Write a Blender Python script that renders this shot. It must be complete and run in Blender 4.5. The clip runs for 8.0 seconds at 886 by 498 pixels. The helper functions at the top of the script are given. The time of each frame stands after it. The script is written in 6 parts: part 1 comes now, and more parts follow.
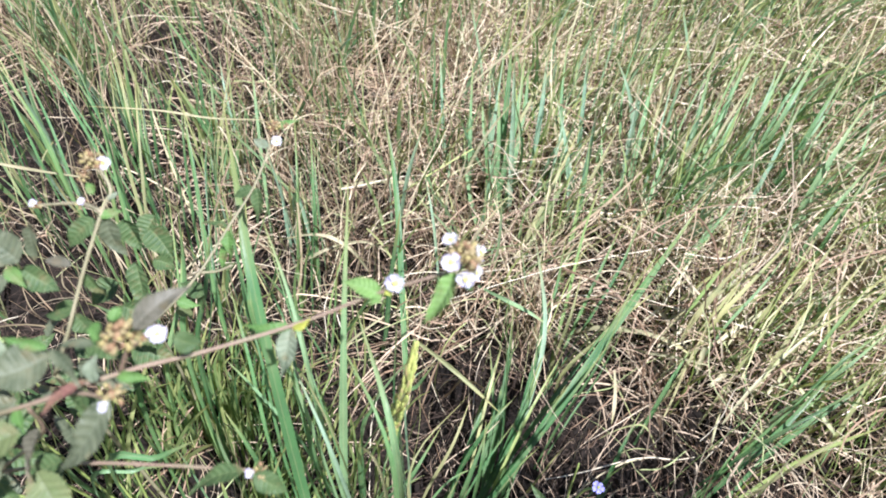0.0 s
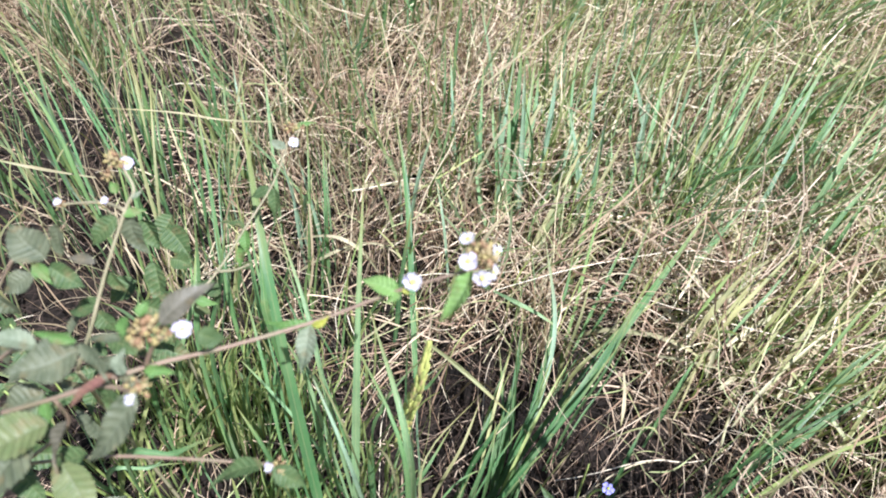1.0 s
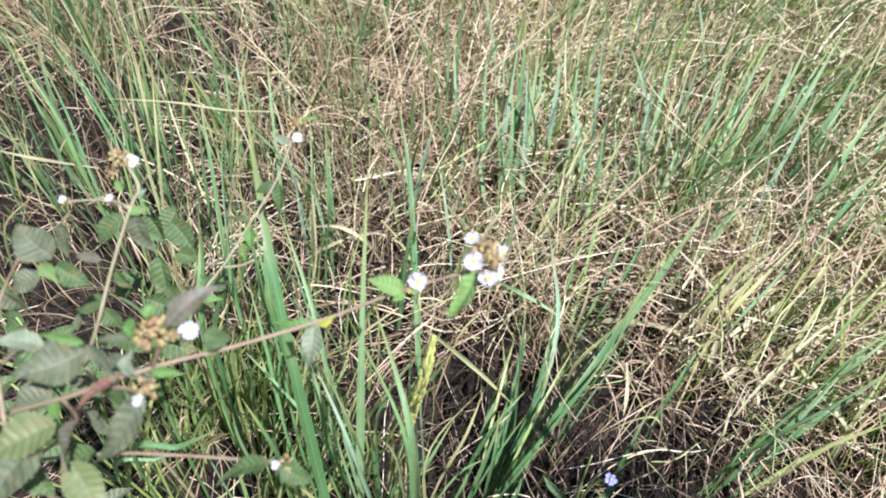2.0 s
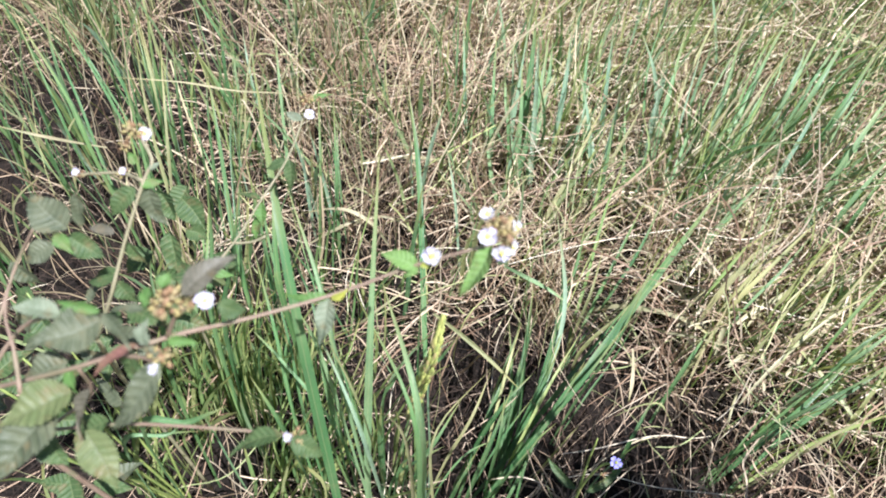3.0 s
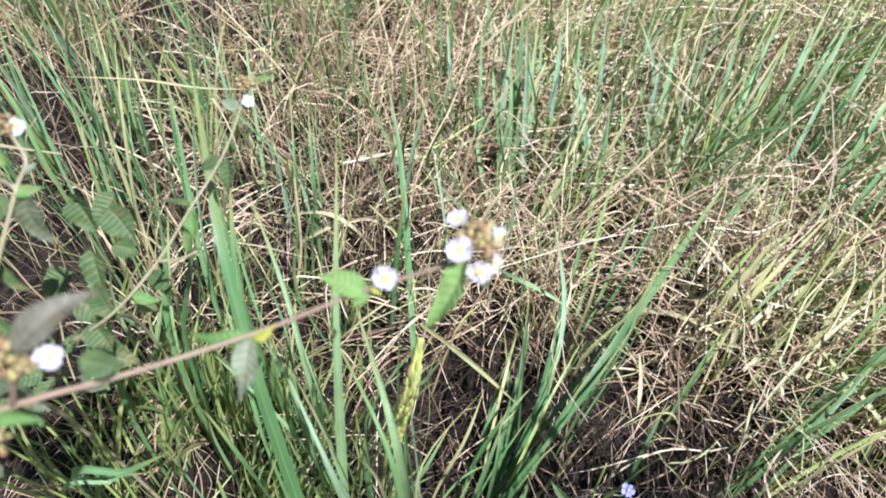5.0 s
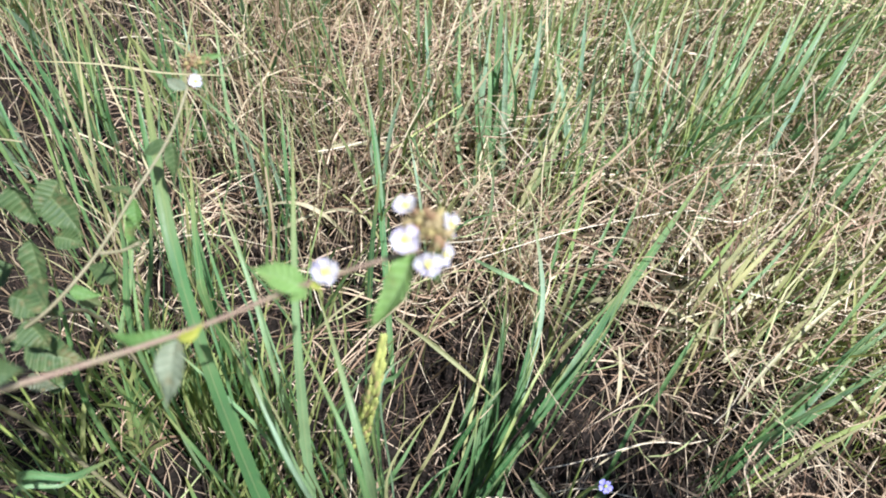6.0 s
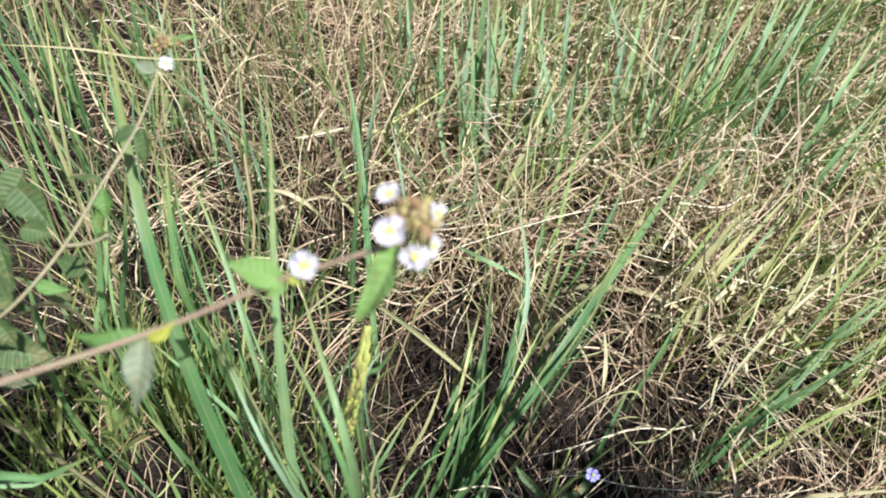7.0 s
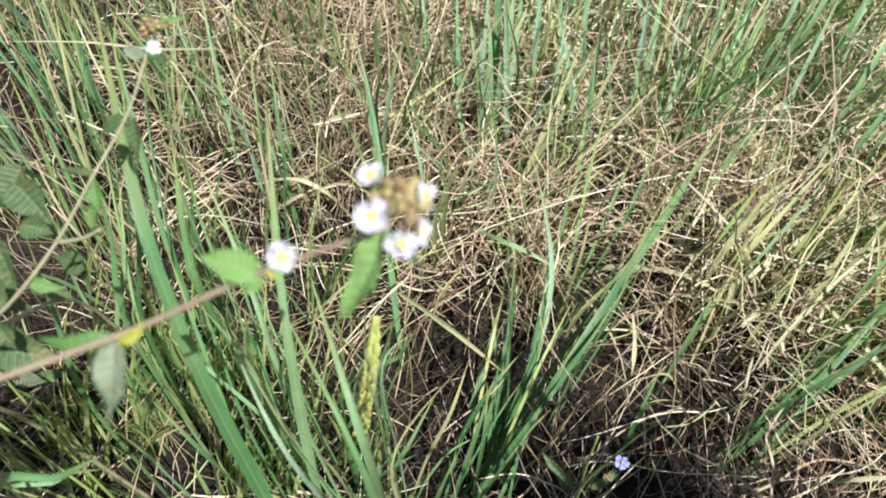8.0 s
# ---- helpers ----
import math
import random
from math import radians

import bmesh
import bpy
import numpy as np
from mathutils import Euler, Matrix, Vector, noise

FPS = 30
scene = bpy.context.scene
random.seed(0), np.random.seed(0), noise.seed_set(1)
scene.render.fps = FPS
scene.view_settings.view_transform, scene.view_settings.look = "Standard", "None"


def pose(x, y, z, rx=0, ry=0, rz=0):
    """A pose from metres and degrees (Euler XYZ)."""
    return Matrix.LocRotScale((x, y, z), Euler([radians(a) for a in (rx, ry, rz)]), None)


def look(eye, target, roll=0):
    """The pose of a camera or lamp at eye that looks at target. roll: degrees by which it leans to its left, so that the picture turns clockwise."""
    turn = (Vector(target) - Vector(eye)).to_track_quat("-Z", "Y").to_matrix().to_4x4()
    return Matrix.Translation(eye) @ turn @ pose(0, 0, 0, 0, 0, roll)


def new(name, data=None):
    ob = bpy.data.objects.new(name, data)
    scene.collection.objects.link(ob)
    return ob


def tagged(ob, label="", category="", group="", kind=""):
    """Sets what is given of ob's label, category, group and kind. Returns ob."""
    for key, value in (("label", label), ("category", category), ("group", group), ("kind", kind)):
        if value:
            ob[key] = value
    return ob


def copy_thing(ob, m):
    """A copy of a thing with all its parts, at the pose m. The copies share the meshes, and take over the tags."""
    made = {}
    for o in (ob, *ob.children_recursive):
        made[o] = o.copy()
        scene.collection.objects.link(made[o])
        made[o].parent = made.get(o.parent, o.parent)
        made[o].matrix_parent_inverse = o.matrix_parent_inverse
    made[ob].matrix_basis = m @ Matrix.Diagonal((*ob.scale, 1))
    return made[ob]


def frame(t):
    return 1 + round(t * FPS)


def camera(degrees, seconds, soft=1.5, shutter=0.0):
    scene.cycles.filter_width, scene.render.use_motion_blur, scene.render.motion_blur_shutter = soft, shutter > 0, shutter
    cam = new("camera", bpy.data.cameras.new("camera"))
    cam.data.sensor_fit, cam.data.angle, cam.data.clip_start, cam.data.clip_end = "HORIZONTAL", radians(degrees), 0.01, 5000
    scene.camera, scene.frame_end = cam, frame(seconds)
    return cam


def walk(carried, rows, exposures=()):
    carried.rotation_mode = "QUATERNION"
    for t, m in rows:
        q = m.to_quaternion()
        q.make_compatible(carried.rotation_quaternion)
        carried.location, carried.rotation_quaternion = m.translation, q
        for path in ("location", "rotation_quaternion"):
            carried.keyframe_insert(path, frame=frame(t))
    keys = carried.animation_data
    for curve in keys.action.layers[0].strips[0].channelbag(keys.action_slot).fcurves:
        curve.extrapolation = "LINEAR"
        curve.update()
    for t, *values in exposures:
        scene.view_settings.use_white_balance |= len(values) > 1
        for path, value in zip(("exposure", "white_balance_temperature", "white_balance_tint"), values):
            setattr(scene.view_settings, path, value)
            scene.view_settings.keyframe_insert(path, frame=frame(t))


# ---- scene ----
cam = camera(68.1, 8.0, soft=1.9)
cam.data.dof.use_dof, cam.data.dof.focus_distance, cam.data.dof.aperture_fstop = True, 1.05, 10.0
PATH = [
    (0, (0.0000, 0.0000, 1.0700), (0.0000, 1.2856, -0.4621), 0.00),
    (0.5, (-0.0105, 0.0007, 1.0793), (0.0058, 1.2808, -0.4572), 0.71),
    (1, (-0.0049, -0.0053, 1.0735), (-0.0273, 1.2867, -0.4530), -0.46),
    (1.2, (-0.0075, -0.0040, 1.0754), (-0.0333, 1.2867, -0.4626), -0.57),
    (2.3, (-0.0052, -0.0001, 1.0779), (-0.0416, 1.2381, -0.4677), -1.05),
    (2.5, (-0.0046, -0.0038, 1.0749), (-0.0516, 1.2381, -0.4921), -1.43),
    (3, (-0.0111, -0.0048, 1.0734), (-0.0543, 1.2251, -0.5031), -0.55),
    (3.5, (-0.0154, 0.0049, 1.0745), (-0.0341, 1.2460, -0.4938), 0.58),
    (4, (-0.0128, 0.0235, 1.0368), (-0.0418, 1.2277, -0.5597), -0.16),
    (4.5, (-0.0001, 0.0363, 1.0236), (-0.0545, 1.2681, -0.5512), -2.34),
    (4.7, (0.0013, 0.0446, 1.0189), (-0.0459, 1.2762, -0.5562), -2.31),
    (5.8, (0.0103, 0.0672, 0.9888), (0.0127, 1.2744, -0.6014), -0.75),
    (6, (0.0147, 0.0692, 0.9893), (0.0262, 1.2744, -0.6068), -0.46),
    (6.5, (0.0175, 0.0766, 0.9855), (0.0593, 1.2486, -0.6346), 0.68),
    (7, (0.0136, 0.0782, 0.9798), (0.0761, 1.2493, -0.6403), 1.11),
    (7.5, (0.0207, 0.0907, 0.9711), (0.0249, 1.2320, -0.6713), -2.19),
    (8, (0.0248, 0.0906, 0.9626), (-0.0003, 1.2250, -0.6844), -4.12),
]
walk(cam, [(t, look(eye, target, roll)) for t, eye, target, roll in PATH],
     exposures=[(0.0, 1.12, 5560, 14.5), (1.2, 1.08, 5560, 14.5), (2.5, 1.04, 5660, 14), (4.7, 1.05, 5580, 14), (6.0, 0.96, 5660, 12), (7.0, 0.92, 5940, 8), (8.0, 0.88, 5900, 6)])

# ---- light ----
SUN_UP, SUN_TURN = 58.0, 130.0          # elevation; turn from +y towards +x
world = bpy.data.worlds.new("sky")
scene.world = world
world.use_nodes = True
wn = world.node_tree.nodes
sky = wn.new("ShaderNodeTexSky")
sky.sky_type, sky.sun_disc = "NISHITA", False
sky.sun_elevation, sky.sun_rotation = radians(SUN_UP), radians(SUN_TURN)
wn["Background"].inputs["Strength"].default_value = 0.05
world.node_tree.links.new(sky.outputs["Color"], wn["Background"].inputs["Color"])
sun = new("sun", bpy.data.lights.new("sun", "SUN"))
sun.data.energy, sun.data.angle, sun.data.color = 5.0, radians(0.5), (1.0, 0.965, 0.90)
to_sun = Vector((math.sin(radians(SUN_TURN)) * math.cos(radians(SUN_UP)), math.cos(radians(SUN_TURN)) * math.cos(radians(SUN_UP)), math.sin(radians(SUN_UP))))
sun.matrix_basis = look(to_sun * 20, (0, 0, 0))


# ---- materials ----
def ramp(nt, stops, fac):
    r = nt.nodes.new("ShaderNodeValToRGB")
    els = r.color_ramp.elements
    while len(els) < len(stops):
        els.new(0.5)
    for e, (at, col) in zip(els, stops):
        e.position, e.color = at, (*col, 1)
    nt.links.new(fac, r.inputs["Fac"])
    return r.outputs["Color"]


def mixed(nt, a, b, fac, how="MIX"):
    m = nt.nodes.new("ShaderNodeMix")
    m.data_type, m.blend_type = "RGBA", how
    for sock, v in ((m.inputs[6], a), (m.inputs[7], b), (m.inputs[0], fac)):
        if isinstance(v, (int, float)):
            sock.default_value = v
        elif isinstance(v, tuple):
            sock.default_value = (*v, 1)
        else:
            nt.links.new(v, sock)
    return m.outputs[2]


def noise_of(nt, scale, detail=3, vec=None, stretch=None):
    n = nt.nodes.new("ShaderNodeTexNoise")
    n.inputs["Scale"].default_value, n.inputs["Detail"].default_value = scale, detail
    co = nt.nodes.new("ShaderNodeNewGeometry").outputs["Position"] if vec is None else vec
    if stretch:
        mp = nt.nodes.new("ShaderNodeMapping")
        mp.inputs["Scale"].default_value = stretch
        nt.links.new(co, mp.inputs["Vector"])
        co = mp.outputs["Vector"]
    nt.links.new(co, n.inputs["Vector"])
    return n.outputs["Fac"]


def attribute_of(nt, name):
    a = nt.nodes.new("ShaderNodeAttribute")
    a.attribute_name = name
    return a.outputs["Fac"]


def surface(name, colour, rough=0.5, bump=None, bump_strength=0.3, see_through=0.0, spec=0.5, sheen=0.0):
    """colour(nt) gives a colour socket; bump(nt) a height socket; see_through: the share of light let through, as leaves do."""
    m = bpy.data.materials.new(name)
    m.use_nodes = True
    nt = m.node_tree
    b = nt.nodes["Principled BSDF"]
    col = colour(nt)
    nt.links.new(col, b.inputs["Base Color"])
    b.inputs["Roughness"].default_value = rough
    b.inputs["Specular IOR Level"].default_value = spec
    if bump:
        bn = nt.nodes.new("ShaderNodeBump")
        bn.inputs["Strength"].default_value, bn.inputs["Distance"].default_value = bump_strength, 0.002
        nt.links.new(bump(nt), bn.inputs["Height"])
        nt.links.new(bn.outputs["Normal"], b.inputs["Normal"])
    if see_through:
        tr = nt.nodes.new("ShaderNodeBsdfTranslucent")
        nt.links.new(mixed(nt, col, (0.95, 1.0, 0.50), 1.0, "MULTIPLY"), tr.inputs["Color"])
        mx = nt.nodes.new("ShaderNodeMixShader")
        mx.inputs["Fac"].default_value = see_through
        nt.links.new(b.outputs[0], mx.inputs[1])
        nt.links.new(tr.outputs[0], mx.inputs[2])
        nt.links.new(mx.outputs[0], nt.nodes["Material Output"].inputs["Surface"])
    return m


def island(nt):
    return nt.nodes.new("ShaderNodeNewGeometry").outputs["Random Per Island"]


def object_random(nt):
    return nt.nodes.new("ShaderNodeObjectInfo").outputs["Random"]


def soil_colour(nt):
    # Dark soil, taken nearer black so shade in the hollows sits in its colour.
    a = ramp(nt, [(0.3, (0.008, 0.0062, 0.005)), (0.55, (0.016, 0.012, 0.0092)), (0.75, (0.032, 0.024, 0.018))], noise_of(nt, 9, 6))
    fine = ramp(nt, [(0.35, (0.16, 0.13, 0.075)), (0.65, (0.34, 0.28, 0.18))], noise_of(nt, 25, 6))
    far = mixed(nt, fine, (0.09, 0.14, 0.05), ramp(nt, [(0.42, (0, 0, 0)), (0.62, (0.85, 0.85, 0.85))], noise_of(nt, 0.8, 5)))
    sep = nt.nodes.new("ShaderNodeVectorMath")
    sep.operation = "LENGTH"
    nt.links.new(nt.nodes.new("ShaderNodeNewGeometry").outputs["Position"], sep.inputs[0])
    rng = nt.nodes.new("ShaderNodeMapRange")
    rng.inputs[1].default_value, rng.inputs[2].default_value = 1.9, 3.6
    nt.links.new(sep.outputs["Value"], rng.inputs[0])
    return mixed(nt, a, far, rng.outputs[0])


def straw_colour(nt):
    base = ramp(nt, [(0.0, (0.08, 0.045, 0.028)), (0.18, (0.24, 0.15, 0.092)), (0.38, (0.43, 0.295, 0.195)), (0.62, (0.58, 0.43, 0.29)), (0.86, (0.70, 0.57, 0.405)), (0.93, (0.42, 0.42, 0.19)), (1.0, (0.36, 0.40, 0.18))], island(nt))
    return mixed(nt, base, (0.19, 0.135, 0.09), ramp(nt, [(0.54, (0, 0, 0)), (0.78, (0.6, 0.6, 0.6))], noise_of(nt, 38, 4)))


def grass_colour(random_of, stops):
    def make(nt):
        base = ramp(nt, stops, random_of(nt))
        up = attribute_of(nt, "along")
        base = mixed(nt, base, (0.30, 0.36, 0.17), ramp(nt, [(0.40, (0, 0, 0)), (0.72, (0.35, 0.35, 0.35))], noise_of(nt, 14, 3)))
        base = mixed(nt, base, (0.07, 0.15, 0.07), ramp(nt, [(0.50, (0, 0, 0)), (0.80, (0.4, 0.4, 0.4))], noise_of(nt, 30, 4)))
        dry = mixed(nt, base, (0.42, 0.36, 0.12), ramp(nt, [(0.72, (0, 0, 0)), (1.0, (0.75, 0.75, 0.75))], up))
        spots = ramp(nt, [(0.62, (0, 0, 0)), (0.82, (0.4, 0.4, 0.4))], noise_of(nt, 55, 3))
        spotted = mixed(nt, dry, (0.36, 0.31, 0.11), spots)
        c = nt.nodes.new("ShaderNodeCombineXYZ")
        for sock, at, by in ((0, "across", 14.0), (1, "along", 2.5)):
            m = nt.nodes.new("ShaderNodeMath")
            m.operation, m.inputs[1].default_value = "MULTIPLY", by
            nt.links.new(attribute_of(nt, at), m.inputs[0])
            nt.links.new(m.outputs[0], c.inputs[sock])
        nt.links.new(random_of(nt), c.inputs[2])
        spotted = mixed(nt, spotted, ramp(nt, [(0.30, (0.64, 0.68, 0.64)), (0.58, (1.0, 1.0, 1.0))], noise_of(nt, 1.0, 3, c.outputs[0])), 0.65, "MULTIPLY")
        return mixed(nt, spotted, (0.45, 0.45, 0.22), ramp(nt, [(0.45, (0, 0, 0)), (0.5, (0.5, 0.5, 0.5)), (0.55, (0, 0, 0))], attribute_of(nt, "across")))
    return make


def veins(nt):
    w = nt.nodes.new("ShaderNodeTexWave")
    w.inputs["Scale"].default_value = 7.0
    c = nt.nodes.new("ShaderNodeCombineXYZ")
    nt.links.new(attribute_of(nt, "across"), c.inputs[0])
    nt.links.new(c.outputs[0], w.inputs["Vector"])
    return w.outputs["Fac"]


GREEN = [(0.0, (0.19, 0.35, 0.19)), (0.35, (0.31, 0.48, 0.29)), (0.65, (0.41, 0.57, 0.37)), (0.85, (0.47, 0.57, 0.30)), (1.0, (0.54, 0.55, 0.27))]
MIXED = [(0.0, (0.26, 0.43, 0.22)), (0.40, (0.39, 0.54, 0.28)), (0.70, (0.49, 0.57, 0.26)), (0.90, (0.57, 0.56, 0.26)), (1.0, (0.63, 0.54, 0.28))]
BLADE = [(0.0, (0.083, 0.20, 0.070)), (0.4, (0.127, 0.27, 0.098)), (0.75, (0.178, 0.33, 0.120)), (1.0, (0.26, 0.36, 0.115))]
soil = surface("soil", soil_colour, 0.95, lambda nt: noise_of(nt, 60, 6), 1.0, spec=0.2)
straw = surface("dry_straw", straw_colour, 0.55, lambda nt: noise_of(nt, 400, 2), 0.2, see_through=0.15, spec=0.35)
stalk = surface("dry_stalk", lambda nt: mixed(nt, ramp(nt, [(0.0, (0.16, 0.10, 0.065)), (0.3, (0.34, 0.24, 0.15)), (0.6, (0.50, 0.39, 0.245)), (0.85, (0.63, 0.53, 0.35)), (1.0, (0.45, 0.48, 0.17))], island(nt)), (0.20, 0.14, 0.08),
                ramp(nt, [(0.50, (0, 0, 0)), (0.75, (0.35, 0.35, 0.35))], noise_of(nt, 30, 4))), 0.52, lambda nt: noise_of(nt, 400, 2), 0.2, see_through=0.15, spec=0.35)
pale_straw = surface("pale_straw", lambda nt: mixed(nt, ramp(nt, [(0.0, (0.34, 0.24, 0.15)), (0.3, (0.60, 0.46, 0.31)), (0.65, (0.74, 0.61, 0.44)), (1.0, (0.82, 0.72, 0.54))], island(nt)), (0.26, 0.17, 0.11),
                     ramp(nt, [(0.54, (0, 0, 0)), (0.76, (0.4, 0.4, 0.4))], noise_of(nt, 30, 4))), 0.45, lambda nt: noise_of(nt, 400, 2), 0.2, see_through=0.15, spec=0.4)
dry_leaf = surface("dry_leaf", grass_colour(island, [(0.0, (0.40, 0.34, 0.17)), (0.4, (0.50, 0.43, 0.25)), (0.8, (0.58, 0.50, 0.33)), (1.0, (0.40, 0.40, 0.16))]), 0.5, see_through=0.2)
DEEP = [(0.0, (0.06, 0.15, 0.06)), (0.4, (0.11, 0.24, 0.09)), (0.75, (0.18, 0.31, 0.12)), (1.0, (0.34, 0.38, 0.14))]
green_grass = surface("green_grass", grass_colour(island, DEEP), 0.42, see_through=0.35)
pale_grass = surface("pale_grass", grass_colour(island, GREEN), 0.42, see_through=0.50)
mixed_grass = surface("yellowing_grass", grass_colour(island, MIXED), 0.5, see_through=0.50)
shoot_grass = surface("shoot_grass", grass_colour(island, [(0.0, (0.11, 0.22, 0.08)), (0.3, (0.28, 0.40, 0.13)), (0.7, (0.46, 0.52, 0.18)), (1.0, (0.60, 0.56, 0.26))]), 0.45, see_through=0.35)
shoot_blade = surface("shoot_blade", grass_colour(object_random, [(0.0, (0.14, 0.27, 0.09)), (0.35, (0.30, 0.42, 0.14)), (0.75, (0.46, 0.52, 0.18)), (1.0, (0.60, 0.55, 0.26))]), 0.45, see_through=0.35)
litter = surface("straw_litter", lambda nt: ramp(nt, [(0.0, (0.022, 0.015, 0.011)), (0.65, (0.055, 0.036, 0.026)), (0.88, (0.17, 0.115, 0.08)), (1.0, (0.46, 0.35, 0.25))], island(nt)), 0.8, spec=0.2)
rice_blade = surface("rice_blade", grass_colour(object_random, BLADE), 0.38, veins, 0.35, see_through=0.28)
deep_blade = surface("deep_blade", grass_colour(object_random, [(0.0, (0.055, 0.145, 0.046)), (0.6, (0.085, 0.20, 0.064)), (1.0, (0.14, 0.25, 0.078))]), 0.40, veins, 0.35, see_through=0.25)
pale_blade = surface("pale_blade", grass_colour(object_random, [(0.0, (0.21, 0.38, 0.17)), (1.0, (0.33, 0.48, 0.235))]), 0.36, veins, 0.35, see_through=0.30)
blue_blade = surface("blue_blade", grass_colour(object_random, [(0.0, (0.28, 0.45, 0.29)), (1.0, (0.40, 0.54, 0.37))]), 0.36, veins, 0.35, see_through=0.35)
yellow_blade = surface("yellow_blade", grass_colour(object_random, [(0.0, (0.40, 0.40, 0.16)), (1.0, (0.50, 0.44, 0.24))]), 0.45, veins, 0.35, see_through=0.25)
husk = surface("rice_husk", lambda nt: ramp(nt, [(0.0, (0.46, 0.45, 0.13)), (0.7, (0.36, 0.41, 0.11)), (1.0, (0.40, 0.31, 0.13))], object_random(nt)), 0.55, lambda nt: noise_of(nt, 900, 2), 0.3)


def side_veins(nt):
    """Pinnate veins, slanting forwards from the midrib."""
    def sums(op, a, b):
        n = nt.nodes.new("ShaderNodeMath")
        n.operation = op
        for sock, v in zip(n.inputs, (a, b)):
            if isinstance(v, (int, float)):
                sock.default_value = v
            else:
                nt.links.new(v, sock)
        return n.outputs[0]
    out = sums("ABSOLUTE", sums("SUBTRACT", attribute_of(nt, "across"), 0.5), 0)
    turn = sums("SUBTRACT", sums("MULTIPLY", attribute_of(nt, "along"), 53.4), sums("MULTIPLY", out, 11.3))
    return sums("ADD", sums("MULTIPLY", sums("SINE", turn, 0), 0.5), 0.5)


def leaf_colour(a, b, rib):
    def make(nt):
        base = mixed(nt, a, b, ramp(nt, [(0.35, (0, 0, 0)), (0.65, (1, 1, 1))], noise_of(nt, 120, 4)))
        base = mixed(nt, base, (0.20, 0.15, 0.07), ramp(nt, [(0.55, (0, 0, 0)), (0.70, (0.7, 0.7, 0.7))], noise_of(nt, 110, 5)))
        base = mixed(nt, base, rib, ramp(nt, [(0.80, (0, 0, 0)), (0.97, (0.45, 0.45, 0.45))], side_veins(nt)))
        return mixed(nt, base, rib, ramp(nt, [(0.46, (0, 0, 0)), (0.5, (0.8, 0.8, 0.8)), (0.54, (0, 0, 0))], attribute_of(nt, "across")))
    return make


def a_leaf(name, a, b, rib, rough=0.55, lets=0.22):
    return surface(name, leaf_colour(a, b, rib), rough, lambda nt: noise_of(nt, 500, 4), 0.22, see_through=lets, spec=0.3)


LEAVES = {
    "green": a_leaf("weed_leaf", (0.058, 0.10, 0.036), (0.088, 0.135, 0.048), (0.17, 0.21, 0.09)),
    "grey": a_leaf("grey_green_leaf", (0.078, 0.095, 0.052), (0.150, 0.162, 0.096), (0.17, 0.185, 0.12), 0.50),
    "olive": a_leaf("olive_leaf", (0.125, 0.16, 0.06), (0.19, 0.21, 0.092), (0.12, 0.14, 0.06), 0.5),
    "pale": a_leaf("pale_leaf", (0.185, 0.22, 0.14), (0.265, 0.295, 0.20), (0.13, 0.16, 0.095)),
    "fresh": a_leaf("young_leaf", (0.22, 0.37, 0.10), (0.28, 0.43, 0.14), (0.32, 0.46, 0.20), 0.45, 0.38),
    "bright": a_leaf("fresh_leaf", (0.10, 0.205, 0.05), (0.15, 0.265, 0.07), (0.22, 0.32, 0.12), 0.5, 0.3),
    "mauve": a_leaf("withered_leaf", (0.105, 0.098, 0.068), (0.165, 0.15, 0.112), (0.20, 0.18, 0.135), 0.5),
    "red": a_leaf("reddish_leaf", (0.22, 0.10, 0.085), (0.20, 0.12, 0.08), (0.36, 0.18, 0.12)),
    "yellow": a_leaf("yellow_green_leaf", (0.42, 0.42, 0.06), (0.36, 0.40, 0.07), (0.45, 0.44, 0.15), 0.4, 0.3),
}
stem_bark = surface("weed_stem", lambda nt: ramp(nt, [(0.3, (0.22, 0.145, 0.10)), (0.5, (0.28, 0.195, 0.135)), (0.7, (0.22, 0.20, 0.11))], noise_of(nt, 60, 4)), 0.6, lambda nt: noise_of(nt, 800, 3), 0.3)
green_stem = surface("green_stem", lambda nt: ramp(nt, [(0.3, (0.22, 0.30, 0.08)), (0.7, (0.32, 0.36, 0.10))], noise_of(nt, 60, 4)), 0.5)
sepal = surface("sepal", lambda nt: ramp(nt, [(0.3, (0.30, 0.36, 0.09)), (0.7, (0.42, 0.40, 0.12))], noise_of(nt, 500, 3)), 0.6, see_through=0.15)
yellow_eye = surface("stamens", lambda nt: ramp(nt, [(0.3, (0.75, 0.62, 0.10)), (0.7, (0.82, 0.74, 0.22))], noise_of(nt, 900, 3)), 0.6)
white_petal = surface("white_petal", lambda nt: mixed(nt, mixed(nt, (0.67, 0.64, 0.70), (0.58, 0.52, 0.68), ramp(nt, [(0.35, (0, 0, 0)), (0.75, (0.8, 0.8, 0.8))], object_random(nt))), (0.86, 0.80, 0.42), ramp(nt, [(0.12, (0.8, 0.8, 0.8)), (0.34, (0, 0, 0))], attribute_of(nt, "along"))), 0.6, lambda nt: noise_of(nt, 600, 3), 0.15, see_through=0.25)
violet_petal = surface("violet_petal", lambda nt: mixed(nt, (0.22, 0.20, 0.62), (0.36, 0.34, 0.74), attribute_of(nt, "along")), 0.6, see_through=0.25)
bud_brown = surface("brown_bud", lambda nt: ramp(nt, [(0.35, (0.20, 0.115, 0.055)), (0.7, (0.34, 0.21, 0.11))], noise_of(nt, 600, 4)), 0.7)
